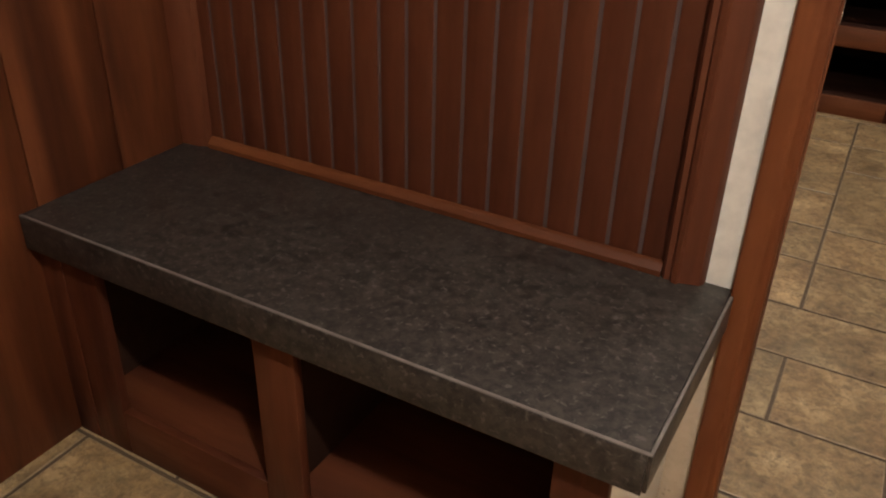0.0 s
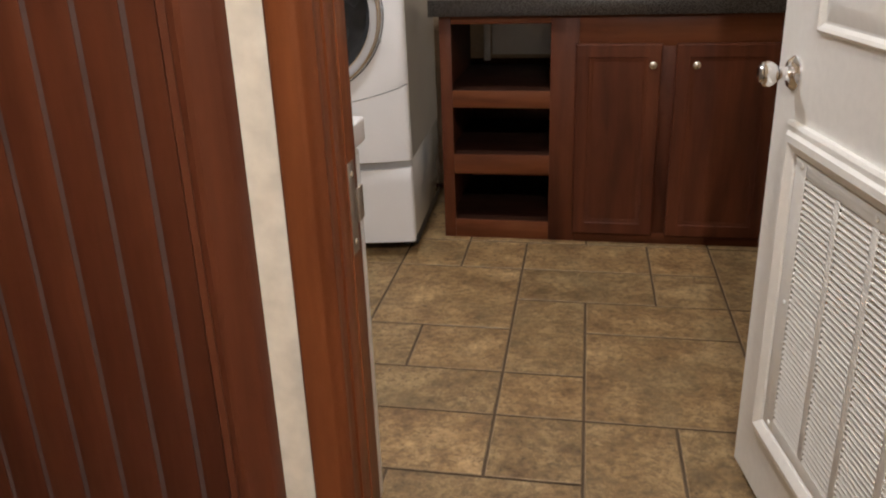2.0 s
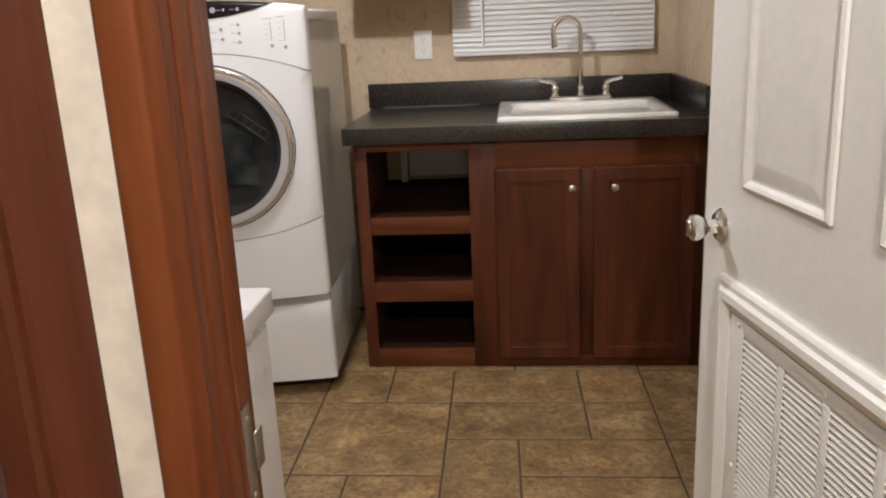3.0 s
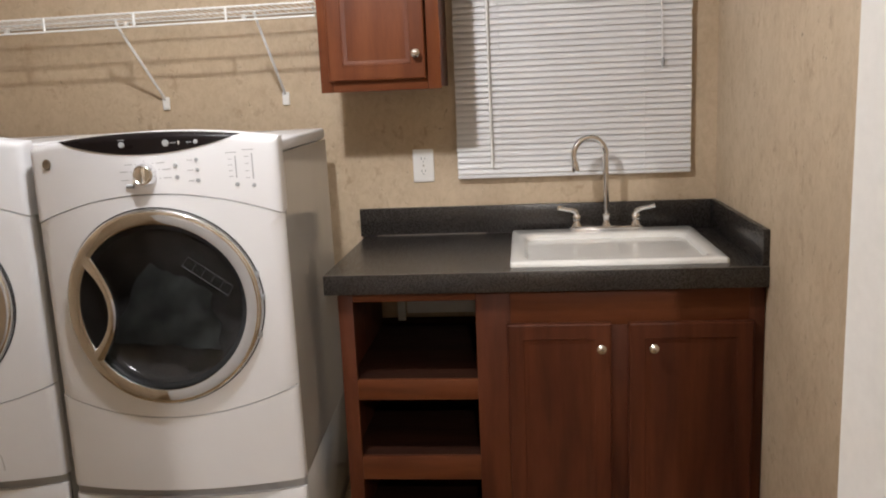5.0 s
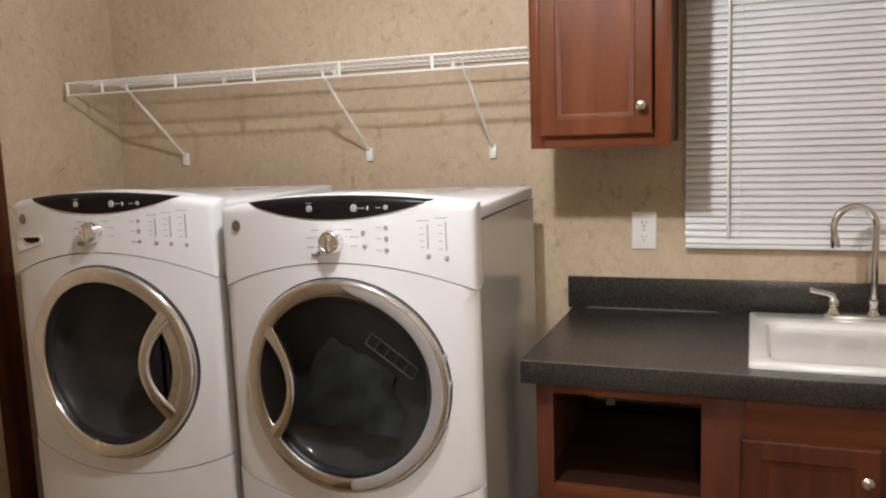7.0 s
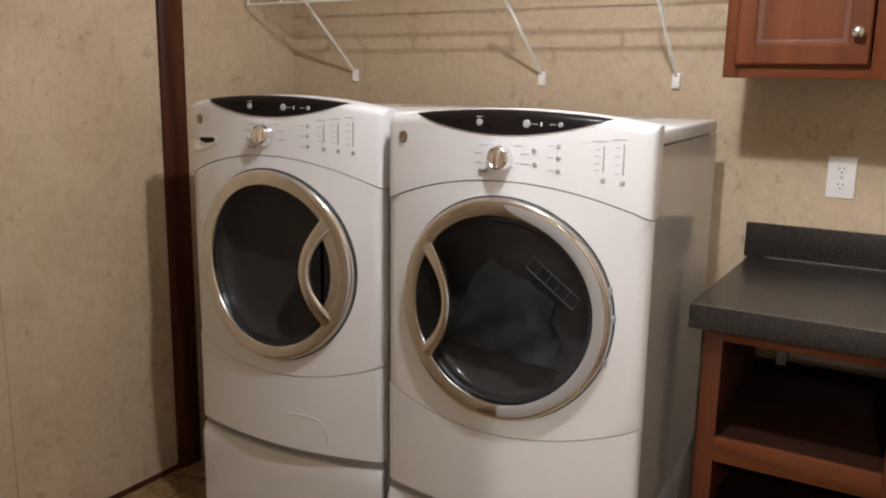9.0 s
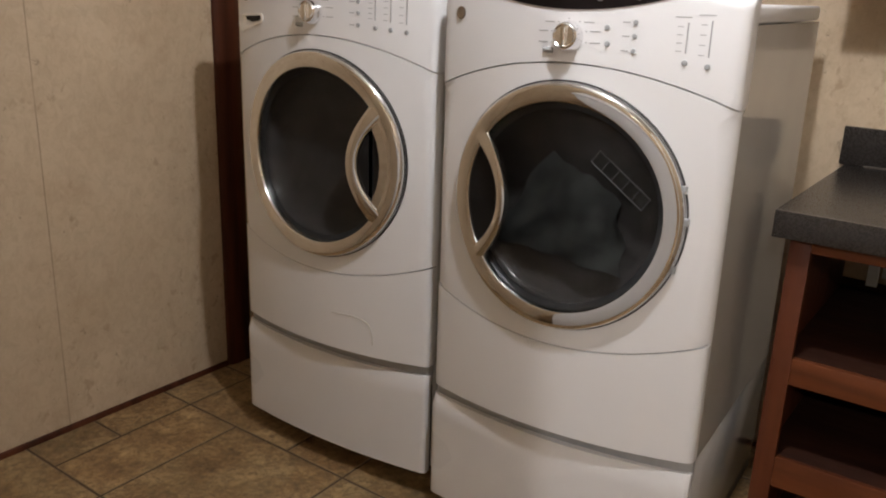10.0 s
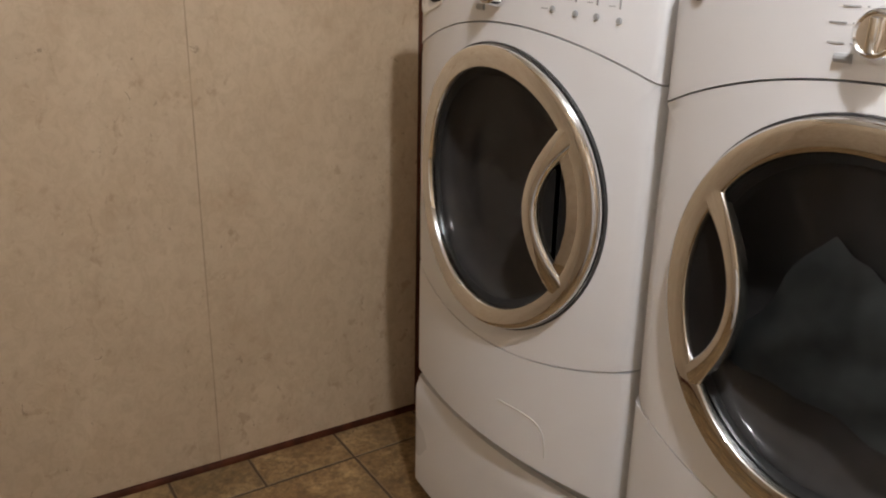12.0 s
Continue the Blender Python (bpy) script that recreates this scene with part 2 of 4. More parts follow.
def mesh_of(name, bm, mat, at=(0, 0, 0), smooth=True, angle=35):
    bmesh.ops.recalc_face_normals(bm, faces=bm.faces)
    if Vector(at).length:
        bmesh.ops.translate(bm, verts=bm.verts, vec=-Vector(at))
    me = bpy.data.meshes.new(name)
    bm.to_mesh(me)
    bm.free()
    me.materials.append(mat)
    if smooth:
        me.shade_smooth()
        me.set_sharp_from_angle(angle=radians(angle))
    return me


def part(name, bm, mat, parent, label="", smooth=True, angle=35):
    """One mesh object under a thing or a part; the bmesh is in world metres."""
    at = BASE[parent.name]
    ob = new(name, mesh_of(name, bm, mat, at, smooth, angle))
    ob.parent = parent
    BASE[ob.name] = at
    return tagged(ob, label)


def solid(name, bm, mat, label, category, kind="", group="", at=None, smooth=True):
    """A one-mesh top-level object, its origin at its own base."""
    if at is None:
        xs, ys, zs = zip(*(v.co for v in bm.verts))
        at = ((min(xs) + max(xs)) / 2, (min(ys) + max(ys)) / 2, min(zs))
    ob = new(name, mesh_of(name, bm, mat, at, smooth))
    ob.location = at
    BASE[ob.name] = Vector(at)
    return tagged(ob, label, category, group, kind)


def box(x0, x1, y0, y1, z0, z1, bev=0.0, bm=None, seg=2):
    t = bmesh.new()
    bmesh.ops.create_cube(t, size=1.0)
    for v in t.verts:
        v.co = ((x0 + x1) / 2 + v.co.x * (x1 - x0), (y0 + y1) / 2 + v.co.y * (y1 - y0), (z0 + z1) / 2 + v.co.z * (z1 - z0))
    if bev:
        bmesh.ops.bevel(t, geom=list(t.edges), offset=bev, segments=seg, profile=0.5, affect="EDGES")
    return join(bm, t)


def join(bm, t):
    if bm is None:
        return t
    me = bpy.data.meshes.new("join")
    t.to_mesh(me)
    t.free()
    bm.from_mesh(me)
    bpy.data.meshes.remove(me)
    return bm


def skin(rings, bm=None, close=False, cap=True):
    """Loft through rings of equally many points; caps the ends."""
    bm = bm or bmesh.new()
    rows = [[bm.verts.new(p) for p in r] for r in rings]
    n = len(rows[0])
    for a, b in zip(rows, rows[1:] + (rows[:1] if close else [])):
        for i in range(n):
            bm.faces.new((a[i], a[(i + 1) % n], b[(i + 1) % n], b[i]))
    if cap and not close:
        bm.faces.new(rows[0][::-1])
        bm.faces.new(rows[-1])
    return bm


def tube(pts, r, seg=8, bm=None, close=False):
    """A round bar along a line of points."""
    pts = [Vector(p) for p in pts]
    rings, n = [], len(pts)
    up = None
    for i, p in enumerate(pts):
        a, b = (pts[i - 1], pts[(i + 1) % n]) if close else (pts[max(i - 1, 0)], pts[min(i + 1, n - 1)])
        d = (b - a).normalized()
        if up is None:
            up = d.orthogonal().normalized()
        up = (up - d * up.dot(d)).normalized()
        side = d.cross(up)
        rr = r[i] if isinstance(r, (list, tuple)) else r
        rings.append([p + rr * (math.cos(k * math.tau / seg) * up + math.sin(k * math.tau / seg) * side) for k in range(seg)])
    return skin(rings, bm, close)


def lathe(profile, at, axis, seg=48, bm=None, cap=True):
    """Turns (radius, height) pairs round an axis through a point; height runs along the axis."""
    at, axis = Vector(at), Vector(axis).normalized()
    u = axis.orthogonal().normalized()
    w = axis.cross(u)
    rings = [[at + h * axis + r * (math.cos(k * math.tau / seg) * u + math.sin(k * math.tau / seg) * w) for k in range(seg)] for r, h in profile]
    return skin(rings, bm, cap=cap)


def extrude_profile(pts, axis, lo, hi, bm=None):
    """A straight moulding: a 2D outline in the two other axes, run along one axis."""
    n = "xyz".index(axis)

    def place(p, s):
        q = list(p)
        q.insert(n, s)
        return tuple(q)
    return skin([[place(p, lo) for p in pts], [place(p, hi) for p in pts]], bm)


# ---- structure: walls, floor, ceilings ----
def wall(name, boxes, mat, label):
    bm = bmesh.new()
    for b in boxes:
        box(*b, bm=bm)
    return solid(name, bm, mat, label, "wall", "structure", at=(0, 0, 0), smooth=False)


WIN = (-0.02, 0.70, 1.22, 1.95)         # window opening: x, x, z, z
T = 0.12
wall("wall_north", [(LEFT - T, WIN[0], BACK, BACK + T, 0, CEIL), (WIN[1], RIGHT + T, BACK, BACK + T, 0, CEIL),
                    (WIN[0], WIN[1], BACK, BACK + T, 0, WIN[2]), (WIN[0], WIN[1], BACK, BACK + T, WIN[3], CEIL)],
     WALL, "beige mottled vinyl-faced wall behind the washer and sink")
wall("wall_west", [(LEFT - T, LEFT, ROOM_Y, BACK, 0, CEIL)], WALL, "beige mottled vinyl-faced wall beside the washer")
wall("wall_east", [(RIGHT, RIGHT + T, ROOM_Y, BACK, 0, CEIL)], WALL, "beige mottled vinyl-faced wall beside the sink counter")
wall("wall_south", [(LEFT - T, JAMB_L - 0.018, HALL_Y, ROOM_Y, 0, CEIL), (JAMB_R + 0.018, HALL_RIGHT, HALL_Y, ROOM_Y, 0, CEIL),
                    (JAMB_L - 0.018, JAMB_R + 0.018, HALL_Y, ROOM_Y, 2.06, CEIL)],
     WALL, "beige partition between hall and laundry with a doorway")
wall("wall_hall_east", [(HALL_RIGHT, HALL_RIGHT + T, HALL_BACK, ROOM_Y, 0, CEIL)], WALL, "beige hall wall")
wall("wall_hall_south", [(HALL_LEFT - T, HALL_RIGHT + T, HALL_BACK - T, HALL_BACK, 0, CEIL)], WALL, "beige hall wall")
wall("wall_hall_west", [(HALL_LEFT - T, HALL_LEFT - 0.012, HALL_BACK, HALL_Y, 0, CEIL)], WALL, "hall wall behind wood panelling")
solid("ceiling", box(LEFT - T, HALL_RIGHT + T, HALL_BACK - T, BACK + T, CEIL, CEIL + 0.1), CEILING, "off-white textured ceiling", "ceiling", "structure", at=(0, 0, CEIL))

# wood-panelled hall wall beside the bench, in boards of uneven width
panelling = solid("wall_panelling", box(HALL_LEFT - 0.012, HALL_LEFT - 0.004, HALL_BACK, HALL_Y, 0, CEIL), GROOVE,
                  "stained cherry panelling on the hall wall beside the bench", "panelling", "structure", at=(HALL_LEFT, 0, 0))
edges = [HALL_BACK, -1.35, -0.95, -0.42, 0.1, 0.44, 0.735, 0.925, HALL_Y]
for a, b in zip(edges, edges[1:]):
    part("board", box(HALL_LEFT - 0.004, HALL_LEFT + 0.006, a + 0.0015, b - 0.0015, 0.0, CEIL - 0.01, 0.002), BOARD, panelling)

# floor: a grout bed; the tiles come last in the file
floor = solid("floor", box(LEFT - T, HALL_RIGHT + T, HALL_BACK - T, BACK + T, -0.06, -0.0045), GROUT, "tan slate-look tile floor with dark joints", "floor", "structure", at=(0, 0, 0))

# thin dark shoe moulding at the wall foot
solid("baseboard", extrude_profile([(LEFT, 0.0), (LEFT + 0.010, 0.0), (LEFT + 0.010, 0.010), (LEFT + 0.006, 0.016), (LEFT, 0.018)], "y", ROOM_Y, 3.50), DARK_TRIM,
      "thin dark brown shoe moulding along the wall", "baseboard", "structure")
solid("baseboard", box(RIGHT - 0.010, RIGHT, ROOM_Y, 3.50, 0.0, 0.018, 0.003), DARK_TRIM, "thin dark brown shoe moulding along the wall", "baseboard", "structure")
solid("baseboard", box(LEFT + 0.012, -0.47, BACK - 0.010, BACK, 0.0, 0.018, 0.003), DARK_TRIM, "thin dark brown shoe moulding along the wall", "baseboard", "structure")

# dark upright batten on the west wall
solid("trim", extrude_profile([(LEFT, 3.502), (LEFT + 0.012, 3.504), (LEFT + 0.020, 3.515), (LEFT + 0.022, 3.556), (LEFT + 0.020, 3.598), (LEFT + 0.012, 3.609), (LEFT, 3.611)], "z", 0.0, CEIL),
      DARK_TRIM, "dark cherry upright batten covering a wall joint", "trim", "structure")
# faint wall-panel seams
for y in (2.868, 1.648):
    solid("trim", box(LEFT, LEFT + 0.0012, y - 0.0014, y + 0.0014, 0.018, CEIL), SEAM_STRIP, "narrow beige strip over a wall panel seam", "trim", "structure", smooth=False)

# doorway: jambs, head, casings
door_frame = thing("door_frame", (JAMB_L, HALL_Y, 0), "stained cherry door frame with moulded casing", "door frame", kind="structure")
part("jamb", box(JAMB_L - 0.018, JAMB_L, HALL_Y - 0.002, ROOM_Y + 0.002, 0, 2.06, 0.002), TRIM_V, door_frame)
part("jamb", box(JAMB_R, JAMB_R + 0.018, HALL_Y - 0.002, ROOM_Y + 0.002, 0, 2.06, 0.002), TRIM_V, door_frame)
part("head_jamb", box(JAMB_L, JAMB_R, HALL_Y - 0.002, ROOM_Y + 0.002, 2.042, 2.06, 0.002), TRIM_H, door_frame)
part("door_stop", box(JAMB_L, JAMB_L + 0.002, HALL_Y + 0.024, HALL_Y + 0.060, 0, 2.042, 0.003), TRIM_V, door_frame)


def casing_profile(x0, x1, y, d):
    """Outline of a casing from its outer edge x0 to its inner edge x1, on a face at y, standing out by d (signed)."""
    w = x1 - x0
    steps = [(0, 0), (0, 0.70), (0.05, 0.92), (0.10, 1.0), (0.55, 1.0), (0.62, 0.95), (0.66, 0.88), (0.70, 0.85), (0.76, 0.90), (0.84, 0.90), (0.93, 0.80), (1.0, 0.55), (1.0, 0)]
    return [(x0 + w * u, y - d * v) for u, v in steps]


part("casing", extrude_profile(casing_profile(-0.109, -0.0605, HALL_Y, 0.014), "z", 0, 2.10), TRIM_V, door_frame, "orange-brown moulded casing")
part("casing", extrude_profile(casing_profile(0.80, 0.726, HALL_Y, 0.018), "z", 0, 2.10), TRIM_V, door_frame)
part("casing", box(-0.110, 0.80, HALL_Y - 0.017, HALL_Y, 2.10, 2.17, 0.003), TRIM_H, door_frame)
part("casing", extrude_profile(casing_profile(-0.126, -0.070, ROOM_Y, -0.012), "z", 0, 2.10), TRIM_V, door_frame)
part("casing", extrude_profile(casing_profile(0.80, 0.726, ROOM_Y, -0.018), "z", 0, 2.10), TRIM_V, door_frame)
part("casing", box(-0.126, 0.80, ROOM_Y, ROOM_Y + 0.017, 2.10, 2.17, 0.003), TRIM_H, door_frame)
strike = part("strike_plate", box(JAMB_L, JAMB_L + 0.002, ROOM_Y - 0.036, ROOM_Y - 0.014, 0.882, 0.990, 0.0008), DARK_STRIKE, door_frame, "dull nickel strike plate")
for sz in (0.896, 0.976):
    part("screw", lathe([(0.0003, 0), (0.0042, 0), (0.0034, 0.001), (0.0003, 0.0014)], (JAMB_L + 0.002, ROOM_Y - 0.025, sz), (1, 0, 0), 12), NICKEL, strike)
part("strike_lip", box(JAMB_L + 0.001, JAMB_L + 0.004, ROOM_Y - 0.014, ROOM_Y + 0.008, 0.915, 0.955, 0.001), DARK_STRIKE, strike)

# window behind the blind
win = thing("window_1", ((WIN[0] + WIN[1]) / 2, BACK + 0.06, WIN[2]), "white vinyl window with night outside, behind a closed blind", "window", kind="structure")
wf = 0.035
for b in ((WIN[0], WIN[0] + wf, WIN[2], WIN[3]), (WIN[1] - wf, WIN[1], WIN[2], WIN[3]),
          (WIN[0] + wf, WIN[1] - wf, WIN[2], WIN[2] + wf), (WIN[0] + wf, WIN[1] - wf, WIN[3] - wf, WIN[3]), (WIN[0] + wf, WIN[1] - wf, 1.575, 1.605)):
    part("window_frame", box(b[0], b[1], BACK + 0.04, BACK + 0.09, b[2], b[3], 0.003), PLATE, win)
part("pane", box(WIN[0] + wf, WIN[1] - wf, BACK + 0.062, BACK + 0.066, WIN[2] + wf, 1.575), PANE, win)
part("pane", box(WIN[0] + wf, WIN[1] - wf, BACK + 0.072, BACK + 0.076, 1.605, WIN[3] - wf), PANE, win)

# ceiling lamps
for lamp_at, bulb, where in ((LAUNDRY_LAMP, BULB_LAUNDRY, "laundry"), (HALL_LAMP, BULB_HALL, "hall")):
    lamp = thing("ceiling_lamp", (lamp_at[0], lamp_at[1], CEIL), "flush ceiling lamp with a round glowing globe", "ceiling lamp")
    part("base", lathe([(0.0, 0.0), (0.085, 0.0), (0.085, -0.012), (0.05, -0.03), (0.035, -0.035), (0.0, -0.035)], (lamp_at[0], lamp_at[1], CEIL), (0, 0, 1), 32, cap=False), PLATE, lamp)
    prof = [(0.036 * math.sin(math.pi * k / 10) + 0.0005, 0.036 * math.cos(math.pi * k / 10)) for k in range(11)]
    part("globe", lathe(prof, lamp_at, (0, 0, 1), 20), bulb, lamp, "glowing warm white globe")


# ---- laundry: counter cabinet ----
FACE = 3.530


def raised_door(bm, x0, x1, z0, z1, y, d=0.019, stile=0.060):
    """A cabinet door front: frame, sloped inner moulding and a raised field; y is its back, it stands out towards -y."""
    def ring(ix, dy):
        return [(x0 + ix, y - dy, z0 + ix), (x1 - ix, y - dy, z0 + ix), (x1 - ix, y - dy, z1 - ix), (x0 + ix, y - dy, z1 - ix)]
    rings = [ring(0.0, 0.0), ring(0.0, d * 0.7), ring(0.002, d * 0.92), ring(0.006, d), ring(stile - 0.012, d), ring(stile - 0.009, d * 0.86),
             ring(stile - 0.003, d * 0.82), ring(stile + 0.003, d * 0.66), ring(stile + 0.006, d * 0.64), ring(stile + 0.010, d * 0.64)]
    return skin(rings, bm)


def knob(parent, x, y, z):
    part("knob", lathe([(0.0004, 0.0), (0.007, 0.0), (0.006, 0.004), (0.0045, 0.008), (0.005, 0.012), (0.011, 0.016), (0.0145, 0.021), (0.0145, 0.024), (0.011, 0.028), (0.005, 0.030), (0.0004, 0.0303)],
                       (x, y, z), (0, -1, 0), 24), NICKEL, parent, "polished nickel knob")


cabinet = thing("sink_cabinet", (0.22, 3.85, 0), "cherry sink base cabinet with open shelves and two doors", "cabinet")
for b in ((-0.418, -0.372, 0.0, 0.893), (0.008, 0.114, 0.0, 0.893), (0.404, 0.480, 0.046, 0.778), (0.822, 0.866, 0.0, 0.893)):
    part("stile", box(b[0], b[1], FACE, FACE + 0.019, b[2], b[3], 0.0015), WOOD_V, cabinet)
for x0, x1, z0, z1 in ((-0.372, 0.008, 0.862, 0.893), (-0.372, 0.008, 0.543, 0.608), (-0.372, 0.008, 0.274, 0.352), (-0.372, 0.008, 0.0, 0.074),
                       (0.114, 0.822, 0.778, 0.893), (0.114, 0.822, 0.0, 0.046)):
    part("rail", box(x0, x1, FACE + 0.0005, FACE + 0.0185, z0, z1, 0.0015), SHELF_TRIM, cabinet)
part("side_panel", box(-0.416, -0.400, FACE + 0.019, BACK - 0.02, 0.0, 0.893, 0.001), WOOD_V, cabinet)
part("divider", box(0.012, 0.026, FACE + 0.019, BACK - 0.02, 0.0, 0.893, 0.001), INSIDE_SHADE, cabinet)
part("side_panel", box(0.850, 0.864, FACE + 0.019, BACK - 0.02, 0.0, 0.893, 0.001), INSIDE_SHADE, cabinet)
part("back_panel", box(-0.400, 0.012, BACK - 0.026, BACK - 0.020, 0.02, 0.632, 0.001), INSIDE_SHADE, cabinet)
# added pale board, brightens the wall behind the top shelf
part("bright_back", box(-0.300, 0.011, BACK - 0.026, BACK - 0.018, 0.650, 0.886, 0.001), CERAMIC, cabinet, "pale board added to brighten the open back")
part("back_block", box(-0.335, -0.305, BACK - 0.045, BACK - 0.027, 0.625, 0.885, 0.002), CERAMIC, cabinet, "pale wooden cleat at the open back")
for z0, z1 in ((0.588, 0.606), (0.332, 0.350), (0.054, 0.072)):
    part("shelf", box(-0.400, 0.012, FACE + 0.019, BACK - 0.027, z0, z1, 0.001), SHELF_SHADE, cabinet)
for x0, x1, kx in ((0.103, 0.416, 0.385), (0.467, 0.833, 0.539)):
    cd = part("door", raised_door(None, x0, x1, 0.038, 0.788, FACE), WOOD_V, cabinet, angle=20)
    knob(cd, kx, FACE - 0.019, 0.713)

worktop = thing("worktop", (0.2, 3.85, 0.893), "charcoal stone-look laminate worktop with backsplash", "worktop")
SX0, SX1, SY0, SY1 = 0.150, 0.735, 3.600, 4.100      # the cut-out for the sink
bm = bmesh.new()
for b in ((-0.446, SX0, 3.505, BACK), (SX1, RIGHT - 0.002, 3.505, BACK), (SX0, SX1, 3.505, SY0), (SX0, SX1, SY1, BACK)):
    box(b[0], b[1], b[2], b[3], 0.917, 0.955, bm=bm)
bmesh.ops.remove_doubles(bm, verts=bm.verts, dist=0.0001)
part("top", bm, COUNTER, worktop, smooth=False)
part("front_edge", box(-0.446, RIGHT - 0.002, 3.497, 3.5045, 0.893, 0.9535, 0.0012), COUNTER, worktop)
part("side_edge", box(-0.4520, -0.4465, 3.497, BACK, 0.893, 0.9535, 0.0012), COUNTER, worktop)
part("edge_line", box(-0.4515, RIGHT - 0.004, 3.4975, 3.5045, 0.9536, 0.9552, 0.0005), EDGE, worktop, "pale line along the laminate edge")
part("backsplash", box(-0.466, RIGHT - 0.020, BACK - 0.019, BACK - 0.001, 0.9552, 1.062, 0.002), COUNTER, worktop)
part("side_splash", box(RIGHT - 0.0195, RIGHT - 0.001, 3.505, BACK - 0.001, 0.9552, 1.062, 0.002), COUNTER, worktop)
part("caulk_line", box(-0.40, 0.02, BACK - 0.0215, BACK - 0.0192, 0.9555, 0.9595, 0.0006), EDGE, worktop, "smeared pale caulk at the splash joint")

# ---- sink and faucet ----
sink = thing("sink", (0.44, 3.86, 0.955), "white drop-in utility sink with a wide rim", "sink")


def rrect(x0, x1, y0, y1, r, z, n=6):
    pts = []
    for cx, cy, a in ((x1 - r, y1 - r, 0), (x0 + r, y1 - r, 90), (x0 + r, y0 + r, 180), (x1 - r, y0 + r, 270)):
        for k in range(n + 1):
            t = radians(a + 90 * k / n)
            pts.append((cx + r * math.cos(t), cy + r * math.sin(t), z))
    return pts


part("basin", skin([rrect(0.117, 0.770, 3.556, 4.160, 0.014, 0.9552), rrect(0.117, 0.770, 3.556, 4.160, 0.014, 0.966), rrect(0.121, 0.766, 3.560, 4.156, 0.012, 0.970),
                    rrect(0.160, 0.728, 3.590, 4.030, 0.05, 0.972), rrect(0.168, 0.720, 3.598, 4.022, 0.05, 0.968), rrect(0.176, 0.712, 3.606, 4.014, 0.06, 0.945),
                    rrect(0.192, 0.696, 3.622, 3.998, 0.07, 0.78), rrect(0.22, 0.668, 3.65, 3.97, 0.08, 0.765), rrect(0.43, 0.458, 3.80, 3.828, 0.01, 0.760)], cap=True), CERAMIC, sink, angle=50)
part("drain", lathe([(0.0005, 0.0), (0.02, 0.0), (0.04, 0.002), (0.045, 0.004), (0.045, -0.002)], (0.444, 3.814, 0.7625), (0, 0, 1), 24), CHROME, sink)

faucet = thing("faucet", (0.455, 4.095, 0.972), "chrome two-handle gooseneck faucet", "faucet")
part("deck_plate", skin([rrect(0.325, 0.590, 4.068, 4.122, 0.025, 0.9721), rrect(0.325, 0.590, 4.068, 4.122, 0.025, 0.985), rrect(0.331, 0.584, 4.074, 4.116, 0.02, 0.990)]), CHROME, faucet)
gx, gy = 0.458, 4.095
R_GOOSE = 0.060
dx, dy = -0.965, -0.26
pts = [(gx, gy, 0.987 + 0.262 * k / 6) for k in range(7)]
for k in range(1, 13):
    a = math.pi * k / 12 * 1.04
    o = R_GOOSE - R_GOOSE * math.cos(a)
    pts.append((gx + dx * o, gy + dy * o, 1.249 + R_GOOSE * math.sin(a)))
lx, ly, lz = pts[-1]
pts += [(lx - dx * 0.004, ly - dy * 0.004, lz - 0.022)]
part("spout", tube(pts, 0.0108, 16), CHROME, faucet)
part("aerator", tube([(lx - dx * 0.003, ly - dy * 0.003, lz - 0.016), (lx - dx * 0.007, ly - dy * 0.007, lz - 0.044), (lx - dx * 0.008, ly - dy * 0.008, lz - 0.050)], [0.0120, 0.0145, 0.0130], 16), CHROME, faucet)
part("spout_collar", lathe([(0.0005, 0), (0.019, 0), (0.019, 0.006), (0.0135, 0.014), (0.012, 0.03), (0.0145, 0.036), (0.0145, 0.044), (0.009, 0.05), (0.0005, 0.05)], (gx, gy, 0.986), (0, 0, 1), 24), CHROME, faucet)
for hx, s in ((0.352, -1), (0.563, 1)):
    h = part("handle_body", lathe([(0.0005, 0), (0.021, 0), (0.021, 0.006), (0.014, 0.016), (0.013, 0.024), (0.017, 0.029), (0.017, 0.038), (0.012, 0.046), (0.0005, 0.048)], (hx, gy, 0.986), (0, 0, 1), 24), CHROME, faucet)
    part("lever", tube([(hx, gy, 1.028), (hx + s * 0.004, gy - 0.002, 1.042), (hx + s * 0.020, gy - 0.010, 1.050), (hx + s * 0.046, gy - 0.020, 1.056), (hx + s * 0.066, gy - 0.026, 1.062)],
                       [0.011, 0.010, 0.008, 0.0075, 0.0085], 12), CHROME, h)

# ---- upper cabinet ----
upper = thing("wall_cabinet", (-0.31, 4.04, 1.50), "cherry wall cabinet with one raised-panel door", "cabinet")
UF = 3.890
part("body", box(-0.506, -0.106, UF + 0.019, BACK - 0.001, 1.512, 2.25, 0.0015), WOOD_V, upper)
for x0, x1, z0, z1, m in ((-0.511, -0.467, 1.503, 2.25, TRIM_V), (-0.145, -0.101, 1.503, 2.25, TRIM_V), (-0.467, -0.145, 1.503, 1.552, TRIM_H), (-0.467, -0.145, 2.20, 2.25, TRIM_H)):
    part("face_frame", box(x0, x1, UF + 0.0005, UF + 0.0185, z0, z1, 0.0015), m, upper)
ud = part("door", raised_door(None, -0.478, -0.150, 1.538, 2.215, UF), TRIM_V, upper, angle=20)
knob(ud, -0.180, UF - 0.019, 1.620)

# ---- wire shelf ----
shelf = thing("wire_shelf", (-1.42, 4.05, 1.75), "white vinyl-coated wire shelf on three slanted brackets", "shelf")
SF, SL, SR = 3.905, -2.300, -0.520
